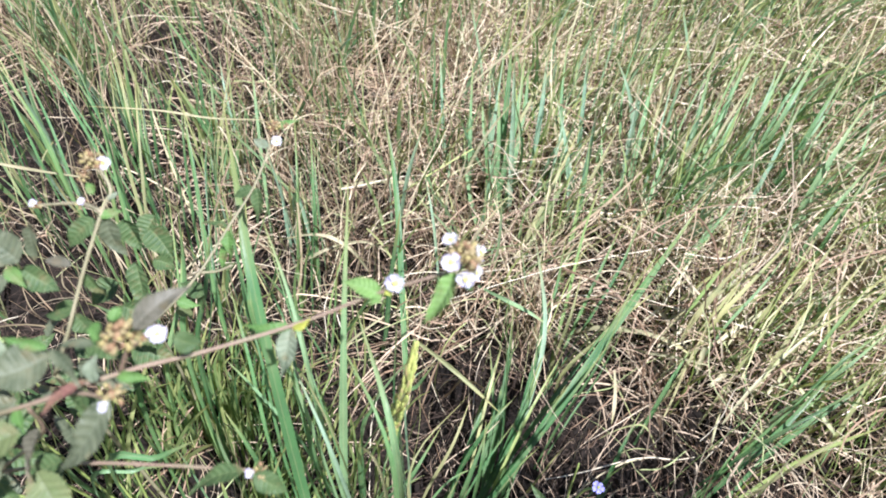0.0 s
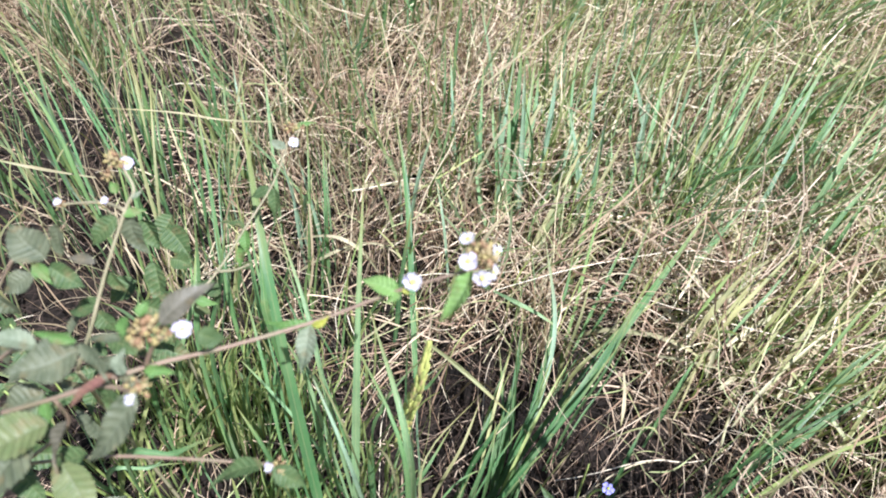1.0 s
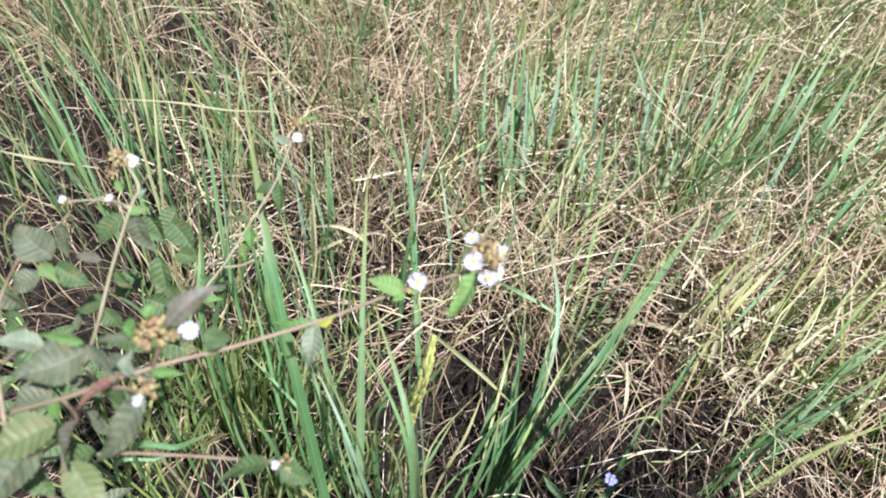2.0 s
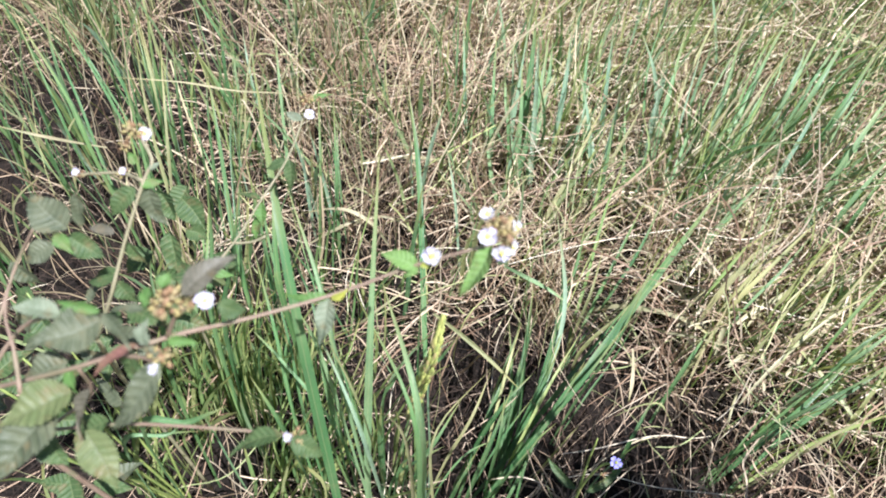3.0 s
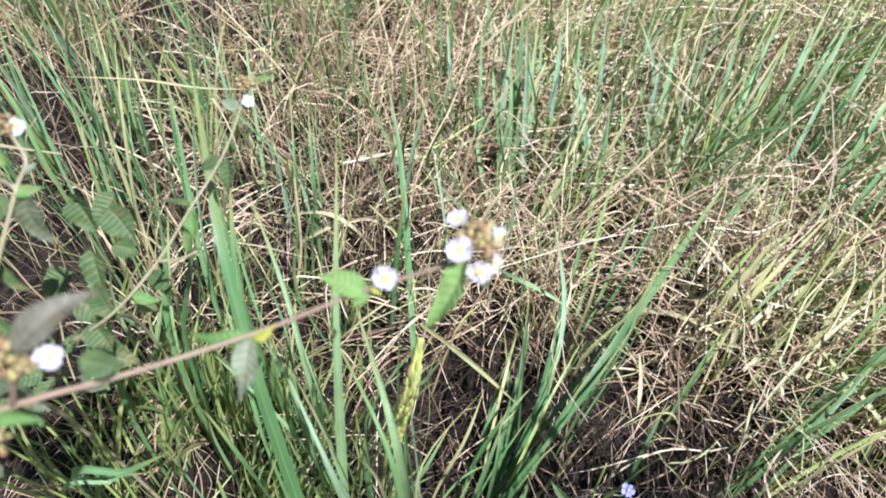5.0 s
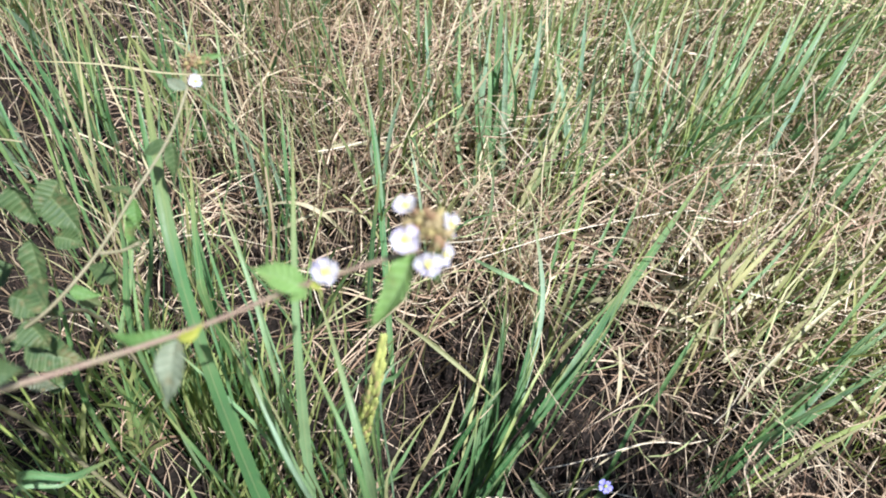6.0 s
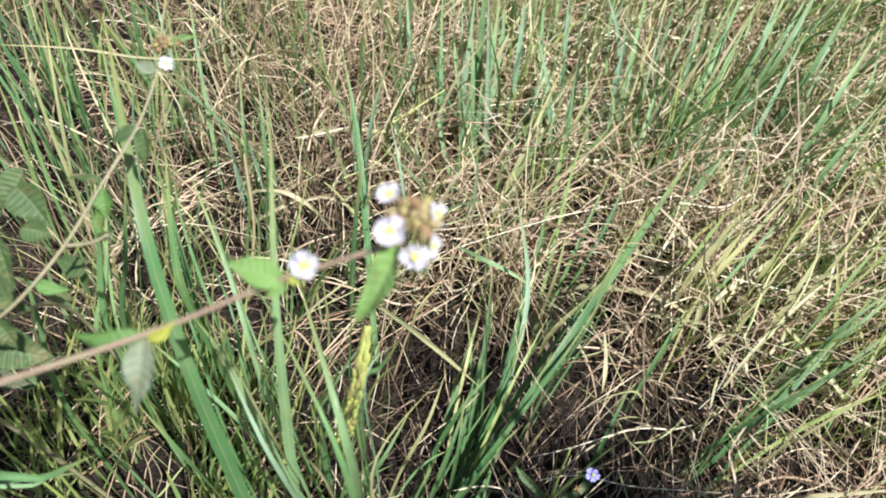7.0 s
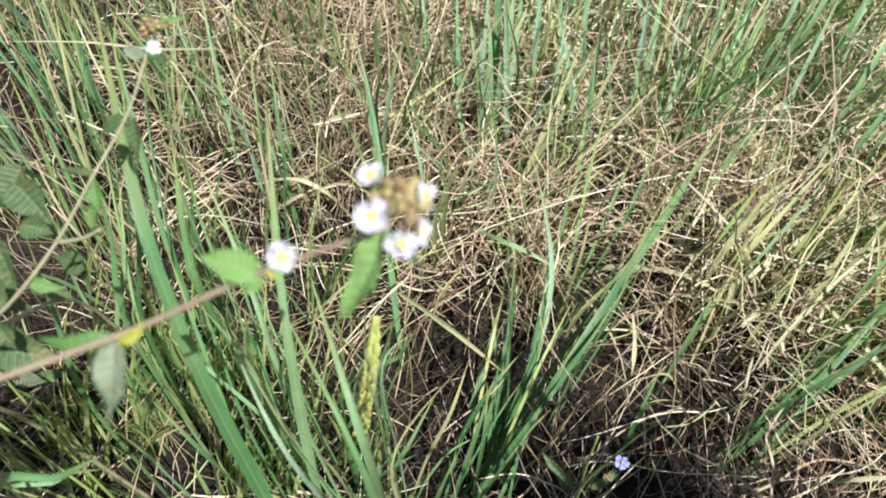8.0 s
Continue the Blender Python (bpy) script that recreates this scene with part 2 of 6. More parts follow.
bud_olive = surface("olive_bud", lambda nt: ramp(nt, [(0.35, (0.27, 0.22, 0.08)), (0.7, (0.42, 0.34, 0.14))], noise_of(nt, 600, 4)), 0.7)
bud_tan = surface("tan_bud", lambda nt: ramp(nt, [(0.35, (0.26, 0.20, 0.09)), (0.7, (0.42, 0.33, 0.17))], noise_of(nt, 600, 4)), 0.7)
pale_stem = surface("pale_stem", lambda nt: ramp(nt, [(0.3, (0.24, 0.22, 0.12)), (0.7, (0.34, 0.29, 0.18))], noise_of(nt, 60, 4)), 0.55, lambda nt: noise_of(nt, 800, 3), 0.3)
withered = surface("withered_grass", lambda nt: mixed(nt, ramp(nt, [(0.0, (0.22, 0.14, 0.08)), (0.3, (0.42, 0.30, 0.18)), (0.6, (0.58, 0.45, 0.29)), (0.9, (0.70, 0.60, 0.42)), (1.0, (0.45, 0.43, 0.18))], object_random(nt)), (0.24, 0.16, 0.10),
                   ramp(nt, [(0.52, (0, 0, 0)), (0.75, (0.5, 0.5, 0.5))], noise_of(nt, 35, 4))), 0.52, lambda nt: noise_of(nt, 400, 2), 0.2, see_through=0.15, spec=0.35)
tan_blade = surface("tan_blade", grass_colour(object_random, [(0.0, (0.46, 0.38, 0.22)), (1.0, (0.56, 0.47, 0.30))]), 0.5, veins, 0.3, see_through=0.15)


# ---- makers ----
def part(name, bm, material, parent, label=""):
    me = bpy.data.meshes.new(name)
    bm.to_mesh(me)
    bm.free()
    me.materials.append(material)
    for p in me.polygons:
        p.use_smooth = True
    ob = new(name, me)
    ob.parent = parent
    return tagged(ob, label)


def thing(name, x, y, z, label, category, group=""):
    ob = new(name)
    ob.empty_display_size = 0.05
    ob.location = (x, y, z)
    return tagged(ob, label, category, group)


def ribbons(name, material, base, way, length, width, bend, twist, segs=6, taper=1.0, fold=0.25, wiggle=0.0, seed=1, flat=False, face=0.15):
    """Many thin strips in one mesh. base, way, bend: N x 3; length, width, twist: N. taper 1: a pointed blade, 0: an even stalk."""
    rng = np.random.RandomState(seed)
    n = len(base)
    s = np.linspace(0, 1, segs + 1)[None, :, None]
    L = length[:, None, None]
    mid = base[:, None] + L * (s * way[:, None] + s ** 2 * bend[:, None])
    if wiggle:
        ph, fr = rng.rand(n, 1, 3) * 6.28, 3 + 5 * rng.rand(n, 1, 3)
        mid = mid + wiggle * L * np.sin(ph + fr * s) * np.minimum(1, 3 * s)
    mid[..., 2] = np.maximum(mid[..., 2], 0.004)
    tan = np.gradient(mid, axis=1)
    tan /= np.linalg.norm(tan, axis=2, keepdims=True) + 1e-9
    ref = np.stack([np.cos(twist), np.sin(twist), 0 * twist + face], 1)[:, None]
    side = np.cross(tan, ref)
    side /= np.linalg.norm(side, axis=2, keepdims=True) + 1e-9
    nor = np.cross(side, tan)
    prof = (1 - taper) + taper * np.minimum(1, (0.55 + 1.6 * s)) * np.sqrt(np.maximum(0, 1 - s ** 2.2))
    w = 0.5 * width[:, None, None] * np.maximum(prof, 0.06)
    cols = [mid - side * w, mid + side * w] if flat else [mid - side * w, mid - nor * w * fold, mid + side * w]
    rows, c = np.stack(cols, 2), len(cols)
    k = segs + 1
    verts = rows.reshape(-1, 3)
    i = (np.arange(n)[:, None] * k * c + np.arange(segs)[None] * c).ravel()
    faces = np.concatenate([np.stack([i + j, i + j + 1, i + c + j + 1, i + c + j], 1) for j in range(c - 1)])
    me = bpy.data.meshes.new(name)
    me.vertices.add(len(verts))
    me.vertices.foreach_set("co", verts.astype(np.float32).ravel())
    me.loops.add(len(faces) * 4)
    me.loops.foreach_set("vertex_index", faces.astype(np.int32).ravel())
    me.polygons.add(len(faces))
    me.polygons.foreach_set("loop_start", np.arange(0, len(faces) * 4, 4, dtype=np.int32))
    me.polygons.foreach_set("use_smooth", np.ones(len(faces), bool))
    me.update(calc_edges=True)
    for nm, val in (("along", np.broadcast_to(s[..., None], (n, k, c, 1))), ("across", np.broadcast_to(np.linspace(0, 1, c)[None, None, :, None], (n, k, c, 1)))):
        at = me.attributes.new(nm, "FLOAT", "POINT")
        at.data.foreach_set("value", np.ascontiguousarray(val, dtype=np.float32).ravel())
    me.materials.append(material)
    return new(name, me)


def value_noise(x, y, cell, seed):
    """Smooth noise from 0 to 1 over the plan."""
    rng = np.random.RandomState(seed)
    tab = rng.rand(64, 64)
    u, v = x / cell + 17.3, y / cell + 9.1
    i, j = np.floor(u).astype(int), np.floor(v).astype(int)
    a, b = u - i, v - j
    a, b = a * a * (3 - 2 * a), b * b * (3 - 2 * b)
    g = lambda p, q: tab[p % 64, q % 64]
    return (g(i, j) * (1 - a) + g(i + 1, j) * a) * (1 - b) + (g(i, j + 1) * (1 - a) + g(i + 1, j + 1) * a) * b


def scattered(n, x0, x1, y0, y1, seed, keep=None):
    """n places in a rectangle, thinned by keep(x, y)."""
    rng = np.random.RandomState(seed)
    x, y = rng.uniform(x0, x1, 6 * n), rng.uniform(y0, y1, 6 * n)
    if keep is not None:
        ok = rng.rand(6 * n) < keep(x, y)
        x, y = x[ok], y[ok]
    return x[:n], y[:n], rng


def unit(v):
    return v / np.linalg.norm(v, axis=1, keepdims=True)


# ---- ground ----
def bare(x, y):
    """How bare of straw the soil is: hollows between the tufts."""
    out = 0 * x
    for cx, cy, r in ((-0.21, 0.66, 0.09), (-0.24, 0.74, 0.06), (-0.20, 0.46, 0.13), (-0.08, 0.46, 0.13), (0.03, 0.44, 0.14), (0.10, 0.46, 0.10), (0.06, 0.35, 0.13), (0.15, 0.42, 0.11), (0.22, 0.36, 0.11), (0.31, 0.42, 0.07), (0.24, 0.53, 0.10), (0.51, 0.36, 0.08), (0.40, 0.34, 0.09),
                      (-0.69, 1.31, 0.16), (-0.62, 1.05, 0.11), (-0.71, 0.74, 0.13), (-1.21, 1.42, 0.16), (0.28, 0.79, 0.06), (0.13, 0.55, 0.08), (-0.36, 0.80, 0.10), (-0.67, 1.29, 0.10), (-0.85, 1.05, 0.14), (-0.95, 1.28, 0.14), (-1.10, 1.02, 0.13), (-0.75, 1.62, 0.14), (-0.50, 1.42, 0.09), (-0.62, 0.48, 0.12)):
        out = np.maximum(out, np.exp(-((x - cx) ** 2 + (y - cy) ** 2) / r ** 2))
    out = out + 0.7 * (value_noise(x, y, 0.16, 5) - 0.5) + 0.5 * np.clip(value_noise(x, y, 0.055, 6) - 0.45, 0, 1)
    return np.clip(out + 0.25 * np.clip(-0.1 - x, 0, 0.6) - 2.5 * np.clip(-1.25 - x, 0, 0.4), 0, 1)


def lie(x, y):
    """The height of the matted straw over the soil."""
    return (0.02 + 0.08 * value_noise(x, y, 0.22, 8) + 0.07 * value_noise(x, y, 0.06, 9) + 0.05 * np.clip(x - 0.2, 0, 1)) * (1 - 0.85 * bare(x, y))


def make_ground():
    bm = bmesh.new()
    ring = [0.0]
    while ring[-1] < 900:
        ring.append(ring[-1] + max(0.05, ring[-1] * 0.045))
    turns = 72
    last = None
    for r in ring:
        row = [bm.verts.new((r * math.cos(6.28318 * a / turns), 0.8 + r * math.sin(6.28318 * a / turns), (0.022 * (noise.noise(Vector((r * math.cos(6.28318 * a / turns) * 7, r * math.sin(6.28318 * a / turns) * 7, 0)))) - 0.02) * min(1, 4 / (r + 1)))) for a in range(turns)] if r else [bm.verts.new((0, 0.8, -0.02))]
        if last:
            for a in range(turns):
                b = (a + 1) % turns
                bm.faces.new((last[0], row[a], row[b]) if len(last) == 1 else (last[a], row[a], row[b], last[b]))
        last = row
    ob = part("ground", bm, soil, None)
    return tagged(ob, "dark brown field soil under matted dry straw, with hollow shade in its colour", "ground", kind="structure")


make_ground()

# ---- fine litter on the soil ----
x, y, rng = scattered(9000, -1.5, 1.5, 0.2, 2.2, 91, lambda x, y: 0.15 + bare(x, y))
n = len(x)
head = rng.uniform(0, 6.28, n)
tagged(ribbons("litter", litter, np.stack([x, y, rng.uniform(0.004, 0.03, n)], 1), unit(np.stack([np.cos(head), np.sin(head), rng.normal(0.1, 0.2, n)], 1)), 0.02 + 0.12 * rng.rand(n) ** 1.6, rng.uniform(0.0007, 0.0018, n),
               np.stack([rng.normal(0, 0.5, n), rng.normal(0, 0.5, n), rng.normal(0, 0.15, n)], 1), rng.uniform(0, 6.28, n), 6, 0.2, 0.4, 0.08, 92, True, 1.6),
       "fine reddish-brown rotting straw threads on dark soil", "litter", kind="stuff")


# ---- dry straw, lying ----
def cover(x, y):
    """How thick the straw lies: thickest on the sunny slope, thin in the hollows and under the weeds."""
    return np.clip(1.15 - 1.35 * bare(x, y), 0.015, 1) * np.maximum(np.clip(0.70 + 0.8 * (x + 0.1), 0.36, 1), np.clip(-2.2 - 2.0 * x, 0, 1)) * np.clip(0.35 + 1.3 * value_noise(x, y, 0.10, 14), 0, 1) + 0.5 * np.exp(-((x - 0.07) / 0.12) ** 2 - ((y - 0.69) / 0.09) ** 2)


x, y, rng = scattered(26500, -1.85, 2.1, 0.02, 2.9, 11, lambda x, y: cover(x, y) * np.maximum(np.clip(0.55 + 0.9 * (x + 0.35), 0.36, 1), np.clip(-2.2 - 2.0 * x, 0, 1)))
n = len(x)
head = np.where(rng.rand(n) < 0.15 + 0.4 * np.clip(2 * x, 0, 1), rng.normal(0.70, 0.42, n), rng.uniform(0, 6.28, n))
deep = rng.rand(n)
way = unit(np.stack([np.cos(head), np.sin(head), rng.normal(0.12, 0.34, n)], 1))
turn = np.where(rng.rand(n) < 0.5, 1, -1) * rng.uniform(0.03, 0.65, n)
ob = ribbons("matted_straw", straw, np.stack([x, y, lie(x, y) * (0.05 + 1.4 * deep)], 1), way, (0.06 + 0.32 * rng.rand(n) ** 1.6) * (1 - 0.55 * bare(x, y)), 0.0009 + 0.0028 * rng.rand(n) ** 1.9,
             np.stack([-turn * np.sin(head), turn * np.cos(head), rng.normal(-0.2, 0.3, n)], 1), rng.uniform(0, 6.28, n), 12, 0.45, 0.4, 0.05, 3, True, 1.2)
tagged(ob, "tangled mat of dry tan straw lying on the soil", "straw", kind="stuff")

# ---- withered leaves arching out of their tufts ----
tx, ty, rng = scattered(620, -1.7, 2.0, 0.28, 2.8, 15, lambda x, y: cover(x, y) * np.clip(0.35 + 0.9 * (y - 0.4), 0.35, 1))
each = 20
x, y = np.repeat(tx, each), np.repeat(ty, each)
n = len(x)
out = rng.uniform(0, 6.28, n)
spread = rng.uniform(0.15, 1.1, n)
drift = 0.10 + 0.22 * np.clip(x, -0.3, 1.0)
way = unit(np.stack([spread * np.cos(out) + drift, spread * np.sin(out), 0 * x + 0.9], 1))
fall = rng.uniform(0.30, 0.95, n)
ob = ribbons("withered_leaves", straw, np.stack([x + 0.022 * np.cos(out), y + 0.022 * np.sin(out), 0 * x + 0.004], 1), way, rng.uniform(0.12, 0.36, n) * (1 - 0.4 * bare(x, y)), 0.0010 + 0.0027 * rng.rand(n) ** 1.7,
             np.stack([0.45 * fall * np.cos(out + 0.5) + rng.normal(0, 0.15, n), 0.45 * fall * np.sin(out + 0.5) + rng.normal(0, 0.15, n), -fall], 1), out + 1.57 + rng.normal(0, 0.6, n), 10, 0.7, 0.4, 0.022, 16, True, 0.9)
tagged(ob, "withered tan grass leaves arching over from their tufts", "dry grass", kind="stuff")

# ---- dry stalks, standing ----
x, y, rng = scattered(8500, -1.9, 2.1, 0.3, 3.0, 12, lambda x, y: np.clip(1.1 - 0.9 * bare(x, y), 0.1, 1) * np.clip(2.6 * (value_noise(x, y, 0.09, 21) - 0.40), 0.03, 1) * np.clip(0.75 - 1.0 * x, 0.28, 1.15) * np.clip(0.25 + 0.9 * (y - 0.5), 0.10, 1))
n = len(x)
lean = 0.03 + 0.14 * np.clip(x, -0.6, 1.2)
way = unit(np.stack([lean + rng.normal(0, 0.20, n), rng.normal(0, 0.20, n), 0 * x + 1], 1))
ob = ribbons("dry_stalks", stalk, np.stack([x, y, 0 * x], 1), way, rng.uniform(0.10, 0.36, n), 0.0012 + 0.0030 * rng.rand(n) ** 1.7,
             np.stack([rng.normal(0.05, 0.22, n), rng.normal(0, 0.22, n), rng.normal(-0.12, 0.14, n)], 1), rng.uniform(0, 6.28, n), 8, 0.35, 0.4, 0.02, 4, True)
tagged(ob, "standing dry straw-coloured grass stalks", "dry grass", kind="stuff")


# ---- broad dry leaves ----
x, y, rng = scattered(620, 0.2, 1.5, 0.35, 2.0, 71, lambda x, y: np.clip(1.0 - bare(x, y), 0.05, 1) * (0.2 + value_noise(x, y, 0.15, 72)))
n = len(x)
head = rng.normal(0.9, 0.5, n)
rise = rng.uniform(0.1, 1.0, n)
tagged(ribbons("dry_leaves", dry_leaf, np.stack([x, y, lie(x, y) * rng.uniform(0.4, 1.1, n)], 1), unit(np.stack([np.cos(head), np.sin(head), rise], 1)), rng.uniform(0.10, 0.30, n), rng.uniform(0.004, 0.010, n),
               np.stack([rng.normal(0.05, 0.2, n), rng.normal(0, 0.2, n), rng.normal(-0.45, 0.2, n)], 1), rng.uniform(0, 6.28, n), 8, 0.85, 0.4, 0.012, 73, False, 1.2),
       "broad pale yellow dry grass leaves over the straw", "dry grass", kind="stuff")


# ---- loose straws over the mat ----
x, y, rng = scattered(4600, -0.9, 1.9, 0.30, 2.6, 81, lambda x, y: np.clip(1.0 - 0.97 * bare(x, y), 0.03, 1) * np.clip(0.5 + x, 0.2, 1) * np.clip(0.5 + 0.9 * (y - 0.6), 0.35, 1))
n = len(x)
head = np.where(rng.rand(n) < 0.6, rng.normal(0.3, 0.5, n), rng.uniform(0, 6.28, n))
tagged(ribbons("loose_straw", pale_straw, np.stack([x, y, 0.04 + rng.uniform(0, 0.11, n)], 1), unit(np.stack([np.cos(head), np.sin(head), rng.uniform(0.0, 0.7, n)], 1)), rng.uniform(0.10, 0.36, n) * (1 - 0.4 * bare(x, y)), rng.uniform(0.0009, 0.0022, n),
               np.stack([rng.normal(0, 0.35, n), rng.normal(0, 0.35, n), rng.normal(-0.40, 0.2, n)], 1), rng.uniform(0, 6.28, n), 12, 0.5, 0.4, 0.03, 82, True, 1.4),
       "thin pale straws arching loosely over the mat", "straw", kind="stuff")


# ---- living grass ----
def green_density(x, y):
    left = np.clip((-0.15 - x) * 1.6, 0, 1)
    right = np.clip((x - 0.35) * 1.4, 0, 1) * np.clip((y - 0.45) * 1.5, 0.15, 1)
    back = np.clip((y - 0.75) * 0.7, 0, 0.6)
    hollow = np.clip(1.25 * np.exp(-(((x - 0.42) / 0.34) ** 2 + ((y - 0.55) / 0.26) ** 2) ** 2), 0, 1)
    clump = np.clip(2.8 * (value_noise(x, y, 0.12, 31) - 0.42), 0, 1)
    return np.clip(0.16 + 0.22 * left + 0.55 * right + back, 0, 1) * (1 - 0.35 * np.clip(-0.2 - x, 0, 1)) * (0.14 + clump) * np.clip(1.15 - bare(x, y), 0.1, 1) * (1 - 0.93 * hollow)


def grow(name, count, material, seed, longs, wides, x0=-1.9, x1=2.2, y0=0.2, y1=3.0, lean_more=0.0, turn=0.0, loose=9.0):
    x, y, rng = scattered(count, x0, x1, y0, y1, seed, green_density)
    n = len(x)
    lean = 0.02 + 0.18 * np.clip(x, -0.2, 1.1) + lean_more
    way = unit(np.stack([lean + rng.normal(0, 0.17, n), rng.normal(0.0, 0.16, n), 0 * x + 1], 1))
    return ribbons(name, material, np.stack([x, y, 0 * x], 1), way, rng.uniform(*longs, n), rng.uniform(*wides, n),
                   np.stack([rng.normal(0.06, 0.12, n), rng.normal(-0.03, 0.12, n), rng.normal(-0.08, 0.06, n)], 1), turn + loose * rng.normal(0, 1, n), 7, 0.9, 0.35, 0.006, seed)


tagged(grow("green_grass", 1100, green_grass, 41, (0.16, 0.42), (0.004, 0.011), x1=0.05), "upright fresh green grass blades with pale midribs", "grass", kind="stuff")
tagged(grow("pale_grass", 2000, pale_grass, 43, (0.15, 0.38), (0.004, 0.0105), x0=0.0, turn=-0.9, loose=0.5), "upright pale bluish-green grass blades over straw", "grass", kind="stuff")
tagged(grow("yellowing_grass", 3700, mixed_grass, 42, (0.12, 0.38), (0.0025, 0.0070), turn=-0.9, loose=0.6), "thin yellowing grass among the green blades", "grass", kind="stuff")

x, y, rng = scattered(3000, 0.10, 1.9, 0.36, 2.4, 65, lambda x, y: np.clip(2.4 * (value_noise(x, y, 0.11, 66) - 0.38), 0.03, 1) * np.clip(1.05 - bare(x, y), 0.05, 1) * np.clip(0.25 + x, 0.2, 1))
n = len(x)
way = unit(np.stack([0.10 + 0.16 * np.clip(x, 0, 1) + rng.normal(0, 0.20, n), rng.normal(0.10, 0.20, n), 0 * x + 1], 1))
tagged(ribbons("slender_grass", shoot_grass, np.stack([x, y, 0 * x], 1), way, rng.uniform(0.14, 0.36, n), 0.0020 + 0.0055 * rng.rand(n) ** 1.5,
               np.stack([rng.normal(0.14, 0.16, n), rng.normal(0.04, 0.16, n), rng.normal(-0.20, 0.12, n)], 1), -0.9 + rng.normal(0, 0.5, n), 8, 0.9, 0.35, 0.010, 67),
       "slender yellow-green grass bending over the straw", "grass", kind="stuff")


x, y, rng = scattered(230, -0.60, -0.06, 0.24, 0.75, 61, lambda x, y: np.clip(2.8 * (value_noise(x, y, 0.06, 62) - 0.42), 0.02, 1))
n = len(x)
way = unit(np.stack([rng.normal(0.20, 0.10, n), rng.normal(0.04, 0.09, n), 0 * x + 1], 1))
tagged(ribbons("undergrowth", shoot_grass, np.stack([x, y, 0 * x], 1), way, rng.uniform(0.12, 0.32, n), rng.uniform(0.003, 0.007, n),
               np.stack([rng.normal(0.04, 0.12, n), rng.normal(-0.03, 0.15, n), rng.normal(-0.1, 0.06, n)], 1), rng.uniform(0, 6.28, n), 7, 0.8, 0.35, 0.008, 63),
       "dense yellow-green grass shoots under the weeds", "grass", kind="stuff")


# ---- the field round about ----
def ring_of(count, seed, r0, r1):
    rng = np.random.RandomState(seed)
    r, a = r0 + (r1 - r0) * rng.rand(count) ** 2.0, rng.uniform(0, 6.28, count)
    x, y = 0.1 + r * np.cos(a), 1.2 + r * np.sin(a)
    ok = ~((x > -1.8) & (x < 2.1) & (y > 0.02) & (y < 2.95))
    return x[ok], y[ok], rng


x, y, rng = ring_of(80000, 51, 0.4, 8.0)
n = len(x)
head = rng.uniform(0, 6.28, n)
far = np.clip(np.hypot(x - 0.1, y - 1.2) / 2.2, 1, 2.2)
tagged(ribbons("field_straw", straw, np.stack([x, y, rng.uniform(0.01, 0.12, n)], 1), unit(np.stack([np.cos(head), np.sin(head), rng.normal(0.05, 0.2, n)], 1)), rng.uniform(0.12, 0.34, n) * far,
               rng.uniform(0.003, 0.006, n) * far, np.stack([rng.normal(0, 0.3, n), rng.normal(0, 0.3, n), rng.normal(-0.1, 0.2, n)], 1), rng.uniform(0, 6.28, n), 4, 0.3, 0.4, 0.03, 54, True, 1.6),
       "dry straw matted over the surrounding field", "straw", kind="stuff")
x, y, rng = ring_of(30000, 53, 0.6, 9.0)
apart = np.hypot(x - 0.01, y - 0.03)
keep = (apart > 0.32) & ~((y > -0.1) & (apart < 0.9))
x, y, apart = x[keep], y[keep], apart[keep]
n = len(x)
way = unit(np.stack([0.10 + rng.normal(0, 0.22, n), rng.normal(0, 0.22, n), 0 * x + 1], 1))
tall = rng.uniform(0.25, 0.62, n) * np.clip(apart * 1.5, 0.5, 1)
tagged(ribbons("field_grass", mixed_grass, np.stack([x, y, 0 * x], 1), way, tall, rng.uniform(0.004, 0.011, n) * np.clip(apart / 2, 1, 2),
               np.stack([rng.normal(0, 0.15, n), rng.normal(0, 0.15, n), rng.normal(-0.12, 0.08, n)], 1), rng.uniform(0, 6.28, n), 4, 0.9, 0.3, 0.0, 52, True),
       "green and yellowing grass of the surrounding field", "grass", kind="stuff")


# Unseen grass added on the sun's side, only to shade the hollow.
x, y, rng = scattered(600, 0.33, 0.53, -0.02, 0.13, 55, lambda x, y: 0.3 + value_noise(x, y, 0.10, 56))
n = len(x)
tagged(ribbons("tall_grass", green_grass, np.stack([x, y, 0 * x], 1), unit(np.stack([rng.normal(0.05, 0.08, n), rng.normal(-0.04, 0.08, n), 0 * x + 1], 1)), rng.uniform(0.6, 1.0, n), rng.uniform(0.007, 0.014, n),
               np.stack([rng.normal(0.05, 0.06, n), rng.normal(-0.06, 0.06, n), rng.normal(-0.1, 0.06, n)], 1), rng.uniform(0, 6.28, n), 6, 0.9, 0.3, 0.0, 57),
       "unseen tall green grass added to shade the straw hollow", "grass", kind="stuff")


# ---- plants: makers ----
def spline(points, count):
    """A smooth line through the points, cut into count pieces: places and directions."""
    pts = [Vector(p) for p in points]
    pts = [pts[0] * 2 - pts[1]] + pts + [pts[-1] * 2 - pts[-2]]
    spans = len(pts) - 3
    out = []
    for i in range(count + 1):
        u = i / count * spans
        k = min(int(u), spans - 1)
        u -= k
        a, b, c, d = pts[k:k + 4]
        out.append(0.5 * ((2 * b) + (c - a) * u + (2 * a - 5 * b + 4 * c - d) * u * u + (3 * b - a - 3 * c + d) * u ** 3))
    ways = [(out[min(i + 1, count)] - out[max(i - 1, 0)]).normalized() for i in range(count + 1)]
    return out, ways


